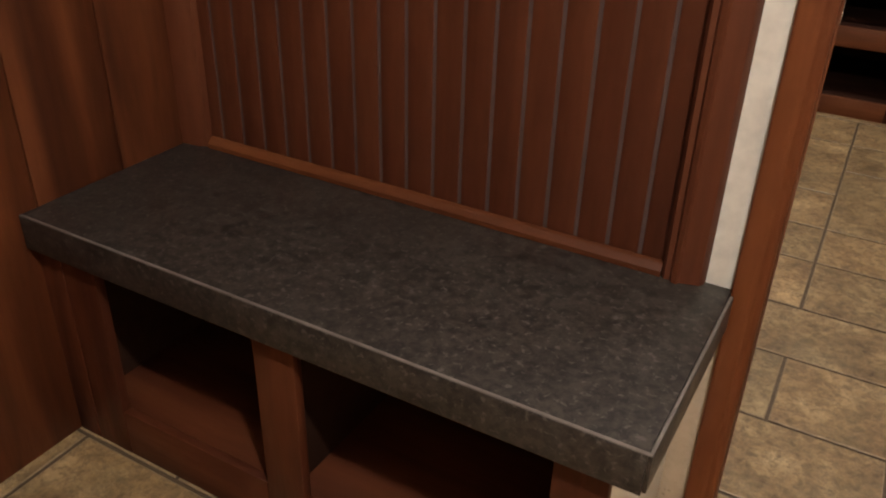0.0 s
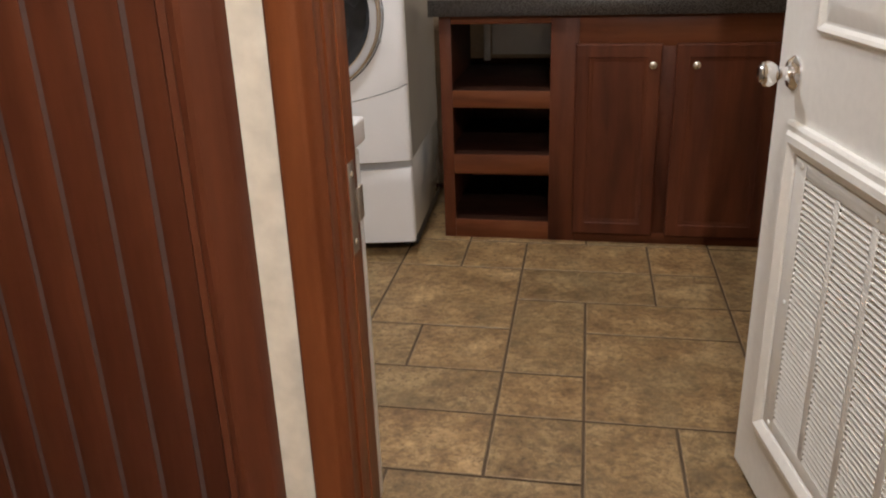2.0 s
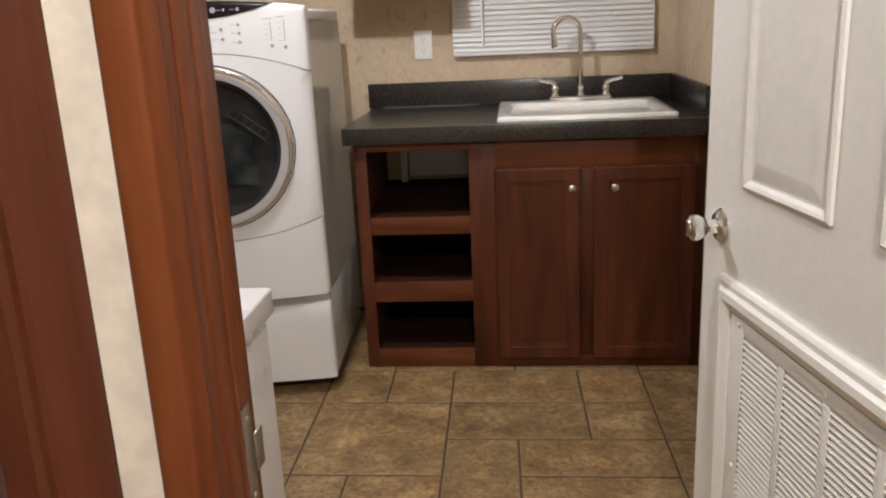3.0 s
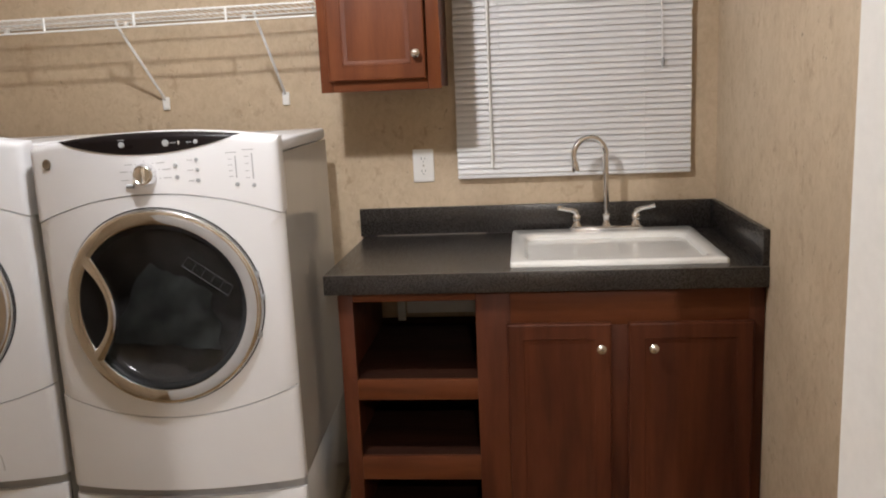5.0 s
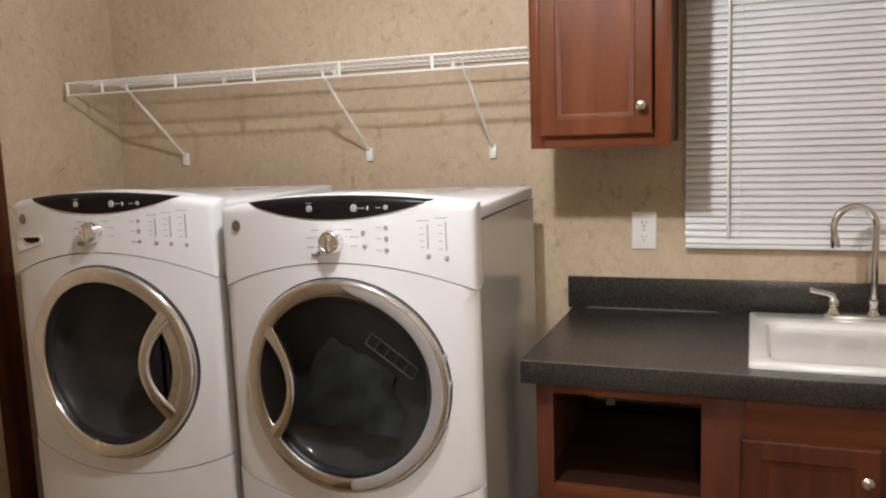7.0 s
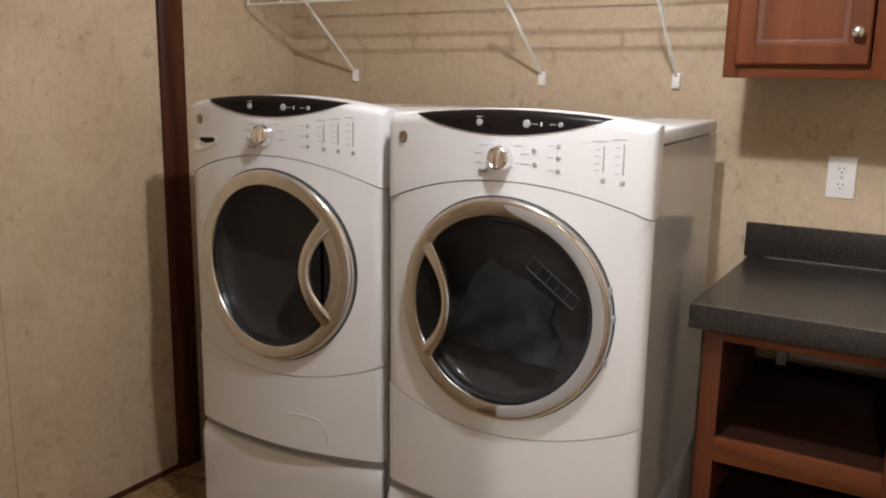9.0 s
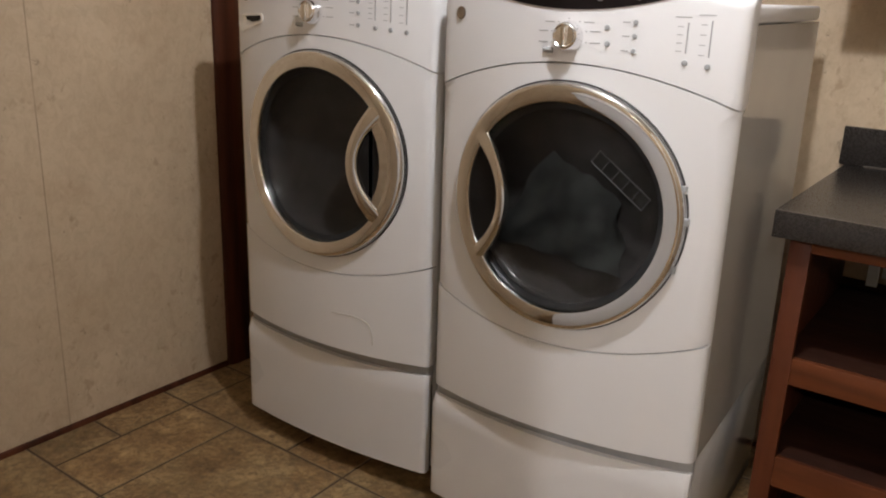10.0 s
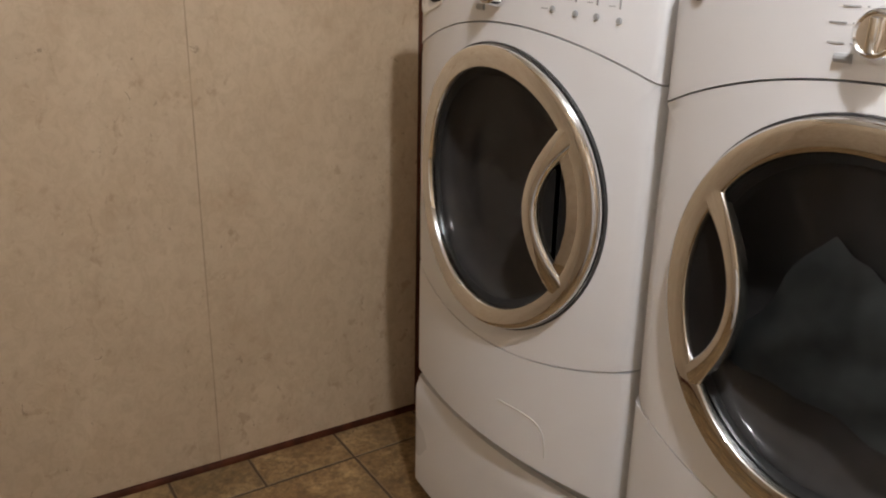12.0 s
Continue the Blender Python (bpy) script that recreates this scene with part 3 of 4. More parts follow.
SHELF_RISE = 0.0075                    # the shelf climbs a little towards the cabinet


def shelf_z(x, z):
    return z + SHELF_RISE * (x + 2.3)


def across(y, z, radius, end=SR):
    return tube([(SL, y, shelf_z(SL, z)), (end, y, shelf_z(end, z))], radius, 8)


for z in (1.7925, 1.7475):
    part("front_rail", across(SF, z, 0.0036), WIRE, shelf)
part("mid_rail", across(4.05, 1.7900, 0.0030, SR + 0.006), WIRE, shelf)
part("back_rail", across(BACK - 0.008, 1.7900, 0.0030, SR + 0.006), WIRE, shelf)
for k in range(6):
    x = SL + 0.008 + (0.1625 if k else 0) + 0.3255 * max(0, k - 1)
    part("front_tie", tube([(x, SF, shelf_z(x, 1.7465)), (x, SF, shelf_z(x, 1.7945))], 0.0052, 6), WIRE, shelf)
bm = bmesh.new()
x = SL + 0.012
while x < SR:
    tube([(x, SF - 0.002, shelf_z(x, 1.7950)), (x, SF + 0.004, shelf_z(x, 1.7966)), (x, BACK - 0.006, shelf_z(x, 1.7952))], 0.0014, 5, bm)
    x += 0.0254
tagged(part("deck_wire", bm, WIRE, shelf), kind="stuff")
for top, x in ((-2.026, -2.007), (-1.220, -1.1945), (-0.728, -0.7235)):
    br = part("bracket", tube([(top, SF + 0.002, shelf_z(top, 1.772)), (top, SF + 0.010, shelf_z(top, 1.756)), (x, BACK - 0.012, 1.508)], 0.0050, 8), WIRE, shelf)
    part("foot_clip", box(x - 0.013, x + 0.013, BACK - 0.014, BACK - 0.0005, 1.468, 1.516, 0.003), PLATE, br)
for x in (-1.80, -1.32, -0.86):
    part("wall_clip", box(x - 0.008, x + 0.008, BACK - 0.016, BACK - 0.0005, shelf_z(x, 1.774), shelf_z(x, 1.796), 0.002), PLATE, shelf)

# ---- outlet ----
outlet = thing("wall_outlet", (-0.213, BACK, 1.215), "white duplex wall outlet", "outlet")
part("cover_plate", box(-0.252, -0.173, BACK - 0.006, BACK, 1.158, 1.282, 0.003), PLATE, outlet)
for z in (1.196, 1.243):
    sock = part("socket", lathe([(0.0005, 0), (0.0165, 0), (0.0165, 0.0018), (0.0155, 0.0026), (0.0005, 0.0028)], (-0.2125, BACK - 0.0058, z), (0, -1, 0), 24), PLATE, outlet)
    for ox, hh in ((-0.0065, 0.0085), (0.0065, 0.0065)):
        part("slot", box(-0.2125 + ox - 0.0011, -0.2125 + ox + 0.0011, BACK - 0.0092, BACK - 0.0084, z + 0.004 - hh / 2, z + 0.004 + hh / 2), SLOT, sock)
    part("ground_hole", lathe([(0.0003, 0), (0.0024, 0), (0.0024, 0.0006), (0.0003, 0.0006)], (-0.2125, BACK - 0.0086, z - 0.0075), (0, -1, 0), 10), SLOT, sock)
part("screw", lathe([(0.0003, 0), (0.003, 0), (0.0025, 0.001), (0.0003, 0.0012)], (-0.2125, BACK - 0.006, 1.2195), (0, -1, 0), 12), NICKEL, outlet)

# ---- blind ----
blind = thing("window_blind", (0.345, BACK - 0.02, 1.165), "closed white horizontal mini blind over the window", "blind")
BX0, BX1, BY = -0.081, 0.770, BACK - 0.022
part("head_rail", box(BX0 - 0.002, BX1 + 0.002, BY - 0.026, BACK - 0.001, 1.992, 2.030, 0.002), SLAT, blind)
part("bottom_rail", box(BX0, BX1, BY - 0.008, BY + 0.008, 1.166, 1.180, 0.003), SLAT, blind)
PITCH = 0.0216
slat_prof = []
for k in range(7):
    u = k / 6 - 0.5
    slat_prof.append((-0.0025 * math.cos(math.pi * u) - u * 0.004 + u * 0.016, u * 0.0262))
slat_prof += [(y + 0.0010, z + 0.0002) for y, z in slat_prof[::-1]]
bm = extrude_profile([(y, z) for y, z in slat_prof], "x", -(BX1 - BX0) / 2, (BX1 - BX0) / 2)
slat_mesh = mesh_of("slat", bm, SLAT)
z = 1.196
while z < 1.985:
    s = new("slat", slat_mesh)
    s.parent = blind
    s.location = (random.uniform(-0.0015, 0.0015), BY - (BACK - 0.02), z - 1.165)
    s.rotation_euler = (random.uniform(-0.02, 0.02), random.uniform(-0.0010, 0.0012), 0)
    z += PITCH
for x in (0.085, 0.605):
    part("ladder_cord", tube([(x, BY - 0.0105, 1.17), (x, BY - 0.0105, 2.0)], 0.0009, 5), SLAT, blind)
part("tilt_wand", tube([(0.046, BY - 0.017, 2.0), (0.047, BY - 0.017, 1.60), (0.050, BY - 0.017, 1.205)], 0.0045, 6), PLATE, blind, "clear-white tilt wand")
part("lift_cord", tube([(0.660, BY - 0.016, 2.0), (0.664, BY - 0.017, 1.72), (0.666, BY - 0.017, 1.575)], 0.0022, 6), SLAT, blind)
part("tassel", lathe([(0.0005, 0.0), (0.004, 0.002), (0.006, 0.02), (0.003, 0.032), (0.0005, 0.033)], (0.668, BY - 0.017, 1.545), (0, 0, 1), 10), GREY, blind, "grey cord tassel")


valance = solid("window_valance", box(-0.098, 0.840, BACK - 0.074, BACK - 0.029, 2.032, 2.100, 0.003), WOOD_H, "dark cherry board valance above the blind", "valance")
part("return", box(-0.098, -0.084, BACK - 0.0285, BACK - 0.001, 1.99, 2.10, 0.002), WOOD_V, valance)
part("face", box(-0.098, 0.840, BACK - 0.090, BACK - 0.0745, 1.978, 2.100, 0.003), WOOD_H, valance)

# ---- washer, dryer and their pedestals (built round x = 0, front corners at y = 0) ----
HW, BOW, DEEP = 0.3485, 0.0554, 0.735
ZC = 0.9347


def seam_up(x):
    return 1.1755 + 0.0749 * (1 - (x / HW) ** 2)


def seam_low(x):
    return 0.6735 - 0.0635 * (1 - (x / HW) ** 2)


def crown(x):
    """The arched top edge of the control panel."""
    return 1.3885 + 0.030 * (1 - (x / HW) ** 2)


def front(x, z):
    """The bowed front's y at a place on it."""
    y = -BOW * (1 - (x / HW) ** 2)
    d = HW - abs(x)
    if d < 0.016:
        y += 0.016 * (1 - math.sqrt(max(0.0, 1 - (1 - d / 0.016) ** 2)))
    if z > 1.17:
        y += 0.0136 * (z - 1.17)
    top = crown(x) - z
    if top < 0.020:
        y += 0.020 * (1 - math.sqrt(max(0.0, 1 - (1 - max(top, 0.0) / 0.020) ** 2)))
    return y


XS = [-HW + 2 * HW * (0.5 - 0.5 * math.cos(math.pi * k / 30)) for k in range(31)]


def bowed(lo, hi, rows, back=0.03, shape=front, bulge=0.0, xs=XS):
    """A bowed panel between two curves."""
    bm = bmesh.new()
    g = []
    for j in range(rows + 1):
        v = j / rows
        row = []
        for x in xs:
            z = lo(x) + (hi(x) - lo(x)) * v
            row.append(bm.verts.new((x, shape(x, z) - bulge * math.sin(math.pi * v) ** 0.5, z)))
        g.append(row)
    for a, b in zip(g, g[1:]):
        for i in range(len(xs) - 1):
            bm.faces.new((a[i], a[i + 1], b[i + 1], b[i]))
    loop = g[0] + [r[-1] for r in g[1:]] + g[-1][-2::-1] + [r[0] for r in g[-2:0:-1]]
    rear = [bm.verts.new((v.co.x, max(back, v.co.y + 0.004), v.co.z)) for v in loop]
    for i in range(len(loop)):
        k = (i + 1) % len(loop)
        bm.faces.new((loop[i], loop[k], rear[k], rear[i]))
    return bm


def holed_panel():
    """The middle panel with its round opening."""
    bm = bmesh.new()
    n = 72
    rings = []
    corners = [math.atan2(seam(HW) - d - ZC, sx * HW) % math.tau for seam, d in ((seam_up, 0.0016), (seam_low, -0.0016)) for sx in (1, -1)]
    angles = sorted([math.tau * k / n for k in range(n)] + corners)
    for f in (0.0, 0.12, 0.3, 0.5, 0.7, 0.88, 1.0):
        ring = []
        for a in angles:
            c, s = math.cos(a), math.sin(a)
            lo, hi = 0.2, 0.6
            for _ in range(26):
                m = (lo + hi) / 2
                x, z = m * c, ZC + m * s
                if abs(x) < HW and seam_low(x) + 0.0016 < z < seam_up(x) - 0.0016:
                    lo = m
                else:
                    hi = m
            r = 0.260 + (lo - 0.260) * f
            x = max(-HW, min(HW, r * c))
            z = ZC + r * s
            ring.append((x, front(x, min(z, 1.17)), z))
        rings.append(ring)
    inner = [(x, y + 0.05, z) for x, y, z in rings[0]]
    outer = [(x, 0.03, z) for x, y, z in rings[-1]]
    return skin([inner] + rings + [outer], bm, cap=False)


def small_bar(x, z, w, h, d=0.0008):
    """A printed mark on the control panel."""
    bm = box(x - w / 2, x + w / 2, -d, 0.001, z - h / 2, z + h / 2)
    for v in bm.verts:
        v.co.y += front(v.co.x, v.co.z)
    return bm


def button(parent, x, z, r=0.0062, mat=None, deep=0.004):
    y = front(x, z)
    part("button", lathe([(0.0003, 0), (r, 0), (r, deep * 0.7), (r * 0.8, deep), (0.0003, deep * 1.02)], (x, y + 0.001, z), (0, -1, 0.06), 16), mat or GREY, parent)


def appliance(name, label, side, washer):
    """A front loader; side is -1 with the door handle at its low-x edge, +1 at its high-x edge."""
    t = thing(name, (0, 0, 0), label, "washing machine" if washer else "dryer", "laundry pair")
    cab = extrude_profile([(0.031, 0.387), (DEEP, 0.387), (DEEP, 1.340), (0.064, 1.340), (0.064, 1.19), (0.031, 1.165)], "x", -HW, HW)
    part("cabinet_body", cab, ENAMEL_DIM, t, "painted steel cabinet, grey-white dimmed for dark reflections")
    part("top_panel", box(-HW + 0.001, HW - 0.001, 0.040, DEEP - 0.002, 1.3425, 1.379, 0.008, seg=3), ENAMEL, t)
    part("seam_backing", box(-HW + 0.006, HW - 0.006, 0.020, 0.030, 0.41, 1.16), SEAM, t)
    part("middle_panel", holed_panel(), ENAMEL, t, angle=50)
    part("lower_panel", bowed(lambda x: 0.387, lambda x: seam_low(x) - 0.0016, 6), ENAMEL, t, angle=50)
    panel = part("control_panel", bowed(lambda x: seam_up(x) + 0.0016, crown, 28, back=0.063), ENAMEL, t, angle=50)
    # black lens-shaped fascia
    fx = [-0.252 + 0.504 * k / 24 for k in range(25)]
    lens = bowed(lambda x: crown(x) - 0.0012 - 0.058 * (1 - (x / 0.2525) ** 2), lambda x: crown(x) - 0.0008, 18, back=0.02, shape=lambda x, z: front(x, z) - 0.0022, xs=fx)
    fascia = part("fascia", lens, BLACK, panel, "glossy black lens-shaped display strip")
    for x, r in ((-0.060, 0.0085), (0.060, 0.0095), (0.140, 0.0060)):
        button(fascia, x, 1.3865, r, deep=0.006)
    for x, w in ((0.080, 0.016), (0.122, 0.014)):
        part("print", small_bar(x, 1.3865, w, 0.0022, 0.0032), GREY, fascia)
    part("print", small_bar(0.095, 1.3865, 0.003, 0.009, 0.0033), PLATE, fascia)
    part("print", small_bar(-0.060, 1.4000, 0.017, 0.002, 0.0030), GREY, fascia)
    # dial
    kx, kz = (-0.010, 1.308) if washer else (-0.003, 1.304)
    ky = front(kx, kz)
    dial = part("dial", lathe([(0.0005, 0), (0.0325, 0.0), (0.0325, 0.005), (0.0305, 0.008), (0.0285, 0.022), (0.0265, 0.027), (0.0235, 0.029), (0.021, 0.027), (0.0005, 0.026)], (kx, ky + 0.002, kz), (0, -1, 0.09), 32), CHROME, panel, "polished chrome dial")
    part("grip", box(kx - 0.0045, kx + 0.0045, ky - 0.034, ky - 0.023, kz - 0.019, kz + 0.021, 0.002), NICKEL, dial)
    part("start_button", tube([(kx - 0.055, front(kx - 0.055, 1.275) - 0.001, 1.275), (kx - 0.034, front(kx - 0.034, 1.275) - 0.001, 1.275)], 0.0056, 10), GREY, panel)
    for i in range(7):
        a = radians(200 - i * 36)
        bx, bz = kx + 0.041 * math.cos(a), kz + 0.037 * math.sin(a)
        part("print", small_bar(bx, bz, 0.0028, 0.0022), INK, panel)
        if i != 3:
            lx = bx + (0.020 if math.cos(a) > 0 else -0.020) * (1 if abs(math.cos(a)) > 0.5 else 0.7)
            part("print", small_bar(lx, bz + (0.006 if abs(math.cos(a)) < 0.5 else 0), 0.022, 0.0018), INK, panel)
    for bx, bz in () if washer else ((0.080, 1.326), (0.082, 1.294)):
        button(panel, bx, bz, 0.0056)
    for bx in (0.137,):
        for bz in (1.338, 1.311, 1.282):
            button(panel, bx, bz, 0.0052)
            part("print", small_bar(bx - 0.018, bz, 0.015, 0.0018), INK, panel)
    sliders = ((0.238, 1.342, 1.283), (0.281, 1.347, 1.277)) if not washer else ((0.186, 1.344, 1.295), (0.228, 1.349, 1.292), (0.270, 1.354, 1.288))
    for sx, z1, z0 in sliders:
        part("slider_mark", small_bar(sx, (z0 + z1) / 2, 0.0026, z1 - z0, 0.0012), INK, panel)
        button(panel, sx, z0 - 0.018, 0.0056)
        part("print", small_bar(sx - 0.010, z1 + 0.010, 0.030, 0.0018), INK, panel)
        for k in range(4):
            part("print", small_bar(sx - 0.014, z1 - 0.008 - k * (z1 - z0 - 0.012) / 3, 0.011, 0.0015), INK, panel)
    part("badge", lathe([(0.0004, 0), (0.0145, 0), (0.0145, 0.002), (0.0118, 0.0034), (0.0095, 0.0024), (0.0004, 0.0026)], (-0.291, front(-0.291, 1.342) - 0.001, 1.342), (-0.30, -1, 0.06), 24), BADGE, panel, "round brass-grey badge")
    if washer:
        def lip(x, z, d):
            return (x, front(x, z) + d, z)
        rim = [(-0.336, 1.262), (-0.330, 1.250), (-0.317, 1.243), (-0.214, 1.272), (-0.207, 1.280), (-0.208, 1.292), (-0.216, 1.296), (-0.318, 1.291), (-0.332, 1.284)]
        cx, cz = -0.272, 1.272
        bed = [(cx + (x - cx) * 0.88, cz + (z - cz) * 0.84) for x, z in rim]
        deep = [(cx + (x - cx) * 0.80 + 0.006, cz + (z - cz) * 0.66 + 0.005) for x, z in rim]
        part("dispenser_pull", skin([[lip(x, z, 0.0005) for x, z in rim], [lip(x, z, -0.0030) for x, z in rim], [lip(x, z, -0.0034) for x, z in bed], [lip(x, z, -0.0005) for x, z in deep]]), PLATE, panel, "white recessed dispenser pull", angle=25)
        # dark patch that paints the shadow in the upper part of the pull
        slot = [(-0.298, 1.2865), (-0.222, 1.2905), (-0.219, 1.284), (-0.226, 1.277), (-0.262, 1.272), (-0.290, 1.277)]
        part("pull_shade", skin([[lip(x, z, -0.0012) for x, z in slot], [lip(x, z, 0.0010) for x, z in slot]]), WELL, panel, "dark patch painting the shadow in the dispenser pull")
        # drain-filter flap outline
        fl = [(0.050, 0.494), (0.110, 0.497), (0.148, 0.494), (0.168, 0.486), (0.179, 0.470), (0.184, 0.445), (0.185, 0.423)]
        part("filter_flap", tube([(x, front(x, z) - 0.0002, z) for x, z in fl], 0.0018, 6), ENAMEL_DIM, t, "outline of a small filter flap")
    # door, following the bow of the front
    def on_front(bm):
        for v in bm.verts:
            v.co.y += front(max(-0.30, min(0.30, v.co.x)), ZC)
        return bm
    door = part("door", on_front(lathe([(0.2815, -0.004), (0.2815, 0.003), (0.2805, 0.0050), (0.2785, 0.0050), (0.2770, -0.004)], (0, 0, ZC), (0, -1, 0), 72, cap=False)), RUBBER, t, "dark gap round the door")
    part("door_ring", on_front(lathe([(0.2750, -0.006), (0.2765, 0.006), (0.2768, 0.0125), (0.2755, 0.0165), (0.2725, 0.0192), (0.2690, 0.0205), (0.2640, 0.0208), (0.2500, 0.0192), (0.2400, 0.0182), (0.2365, 0.0172), (0.2345, 0.0140), (0.2325, 0.0040), (0.231, -0.010)], (0, 0, ZC), (0, -1, 0), 96, cap=False)), RING, door, "polished metal door ring", angle=30)
    part("door_glass", on_front(lathe([(0.2335, 0.000), (0.2335, 0.008), (0.18, 0.004), (0.10, 0.001), (0.0006, 0.000), (0.0006, -0.004), (0.10, -0.003), (0.18, 0.000), (0.2325, 0.004)], (0, 0, ZC), (0, -1, 0), 72, cap=False)), SMOKED, door, "smoked door glass", angle=60).visible_shadow = False
    part("door_bowl", on_front(lathe([(0.145 + 0.088 * math.cos(math.pi * k / 20), -0.011 - 0.052 * math.sin(math.pi * k / 20)) for k in range(11)] + [(0.07, -0.067), (0.0006, -0.068)], (0, 0, ZC), (0, -1, 0), 64, cap=False)), DRUM, door, "dark bowl behind the glass", angle=60)
    part("glass_border", on_front(lathe([(0.2328, -0.0015), (0.2328, -0.0035), (0.221, -0.0050), (0.2205, -0.0042)], (0, 0, ZC), (0, -1, 0), 64, cap=False)), RUBBER, door, "black printed border of the glass")
    # crescent handle, a bar that bridges the finger well
    hp = [(side * (0.1345 + 0.074 * (-1 + k / 10) ** 2), (-1 + k / 10) * 0.146) for k in range(21)]
    rings = []
    for i, (hx, hz) in enumerate(hp):
        a, b = hp[max(i - 1, 0)], hp[min(i + 1, 20)]
        tx, tz = b[0] - a[0], b[1] - a[1]
        ln = math.hypot(tx, tz)
        nx, nz = tz / ln, -tx / ln
        e = abs(-1 + i / 10)
        w = (0.0165 if washer else 0.0130) + 0.008 * e ** 3
        h = 0.030 - 0.0115 * e ** 2
        rings.append([(hx + nx * w * s, -yy, ZC + hz + nz * w * s) for s, yy in ((-1, 0.006), (-1, h - 0.006), (-0.85, h - 0.002), (-0.5, h), (0.5, h), (0.85, h - 0.002), (1, h - 0.006), (1, 0.006))])
    handle = part("door_handle", on_front(skin(rings)), RING, door, "polished crescent door handle", angle=40)
    reach = 0.214 if washer else 0.2335
    if washer:
        outer = [(side * 0.2375 * math.cos(radians(-37 + 9.25 * k)), ZC + 0.2375 * math.sin(radians(-37 + 9.25 * k))) for k in range(9)] + [(side * (0.150 + 0.050 * (-1 + k / 4) ** 2), ZC + (1 - k / 4) * 0.136) for k in range(9)]
        inner = [(side * 0.214 * math.cos(radians(-33 + 8.25 * k)), ZC + 0.214 * math.sin(radians(-33 + 8.25 * k))) for k in range(9)] + [(side * (0.142 + 0.030 * (-1 + k / 4) ** 2), ZC + (1 - k / 4) * 0.106) for k in range(9)]
        part("handle_land", on_front(skin([[(x, -0.004, z) for x, z in outer], [(x, -0.0168, z) for x, z in outer], [(x, -0.0178, z) for x, z in inner], [(x, -0.004, z) for x, z in inner]], close=True)), RING, handle, "flat polished land round the finger well", angle=25)
    lens_in = [(side * reach * math.cos(radians(-34 + 8.5 * k)), ZC + reach * math.sin(radians(-34 + 8.5 * k))) for k in range(9)] + [(side * (0.126 + 0.062 * (-1 + k / 4) ** 2), ZC + (1 - k / 4) * 0.128) for k in range(9)]
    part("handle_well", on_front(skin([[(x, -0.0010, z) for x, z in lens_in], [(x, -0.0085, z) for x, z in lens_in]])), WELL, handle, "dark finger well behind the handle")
    # hinge knuckles in the gap opposite the handle
    for a in (16, 2, -20):
        hx, hz = -side * 0.2795 * math.cos(radians(a)), ZC + 0.2795 * math.sin(radians(a))
        part("hinge", on_front(box(hx - 0.0045, hx + 0.0045, -0.011, 0.001, hz - 0.009, hz + 0.009, 0.002)), GREY, door, "small grey hinge knuckle")
    return t


PY, PX_D, PX_W = 3.284, -0.8413, -1.5812
RISE = 0.0134                           # the washer's pedestal stands on feet screwed out further
DRYER_AT = pose(PX_D, 3.2853, 0.0, 0, -0.45, 3.25)
WASHER_AT = pose(PX_W, 3.2838, RISE, 0, -0.25, 1.95)
dryer = appliance("tumble_dryer", "white front-loading dryer with a polished round door on a pedestal", -1, False)
washer = appliance("washing_machine", "white front-loading washer with a polished round door on a pedestal", 1, True)
washer.matrix_basis = WASHER_AT
dryer.matrix_basis = DRYER_AT


def laundry_pedestal(at, rise):
    """A steel pedestal with a drawer; rise lengthens its feet."""
    t = thing("laundry_pedestal", (0, 0, 0), "white steel pedestal with a bowed drawer front", "pedestal", "laundry pedestals")
    part("base_body", box(-HW, HW, 0.030, DEEP, 0.066, 0.3845, 0.004), ENAMEL_DIM, t)
    part("drawer_gap", box(-HW + 0.005, HW - 0.005, 0.0225, 0.0298, 0.070, 0.381), SEAM, t, "dark gap behind the drawer front")
    # set-back block, coloured dark as the shadow below the drawer
    part("plinth", box(-HW + 0.004, HW - 0.004, 0.090, DEEP - 0.004, 0.018, 0.067, 0.002), RUBBER, t, "set-back base, dark for the shadow under the drawer")
    for fx in (-0.29, 0.29):
        for fy in (0.135, 0.66):
            part("foot", lathe([(0.0005, -rise), (0.022, -rise), (0.022, 0.008 - rise), (0.012, 0.014), (0.012, 0.018), (0.0005, 0.018)], (fx, fy, 0.0), (0, 0, 1), 14), RUBBER, t)
    part("gap_panel", bowed(lambda x: 0.330, lambda x: 0.383, 3, back=0.022, shape=lambda x, z: front(x, 0.5) * (0.30 + 0.45 * (z - 0.33) / 0.053) + 0.012), GAP_SHADE, t, "hand gap above the drawer, its shade painted grey")
    part("drawer_front", bowed(lambda x: 0.060, lambda x: 0.358 - 0.010 * (1 - (x / HW) ** 2), 10, back=0.016, shape=lambda x, z: front(x, 0.5) * 0.50 - 0.008 + 0.012 * max(0.0, (z - 0.331) / 0.027) ** 2), ENAMEL, t, angle=50)
    t.matrix_basis = at


laundry_pedestal(DRYER_AT, 0.0)
laundry_pedestal(WASHER_AT, RISE)

# pale wrapping left inside the dryer
bm = bmesh.new()
rows = []
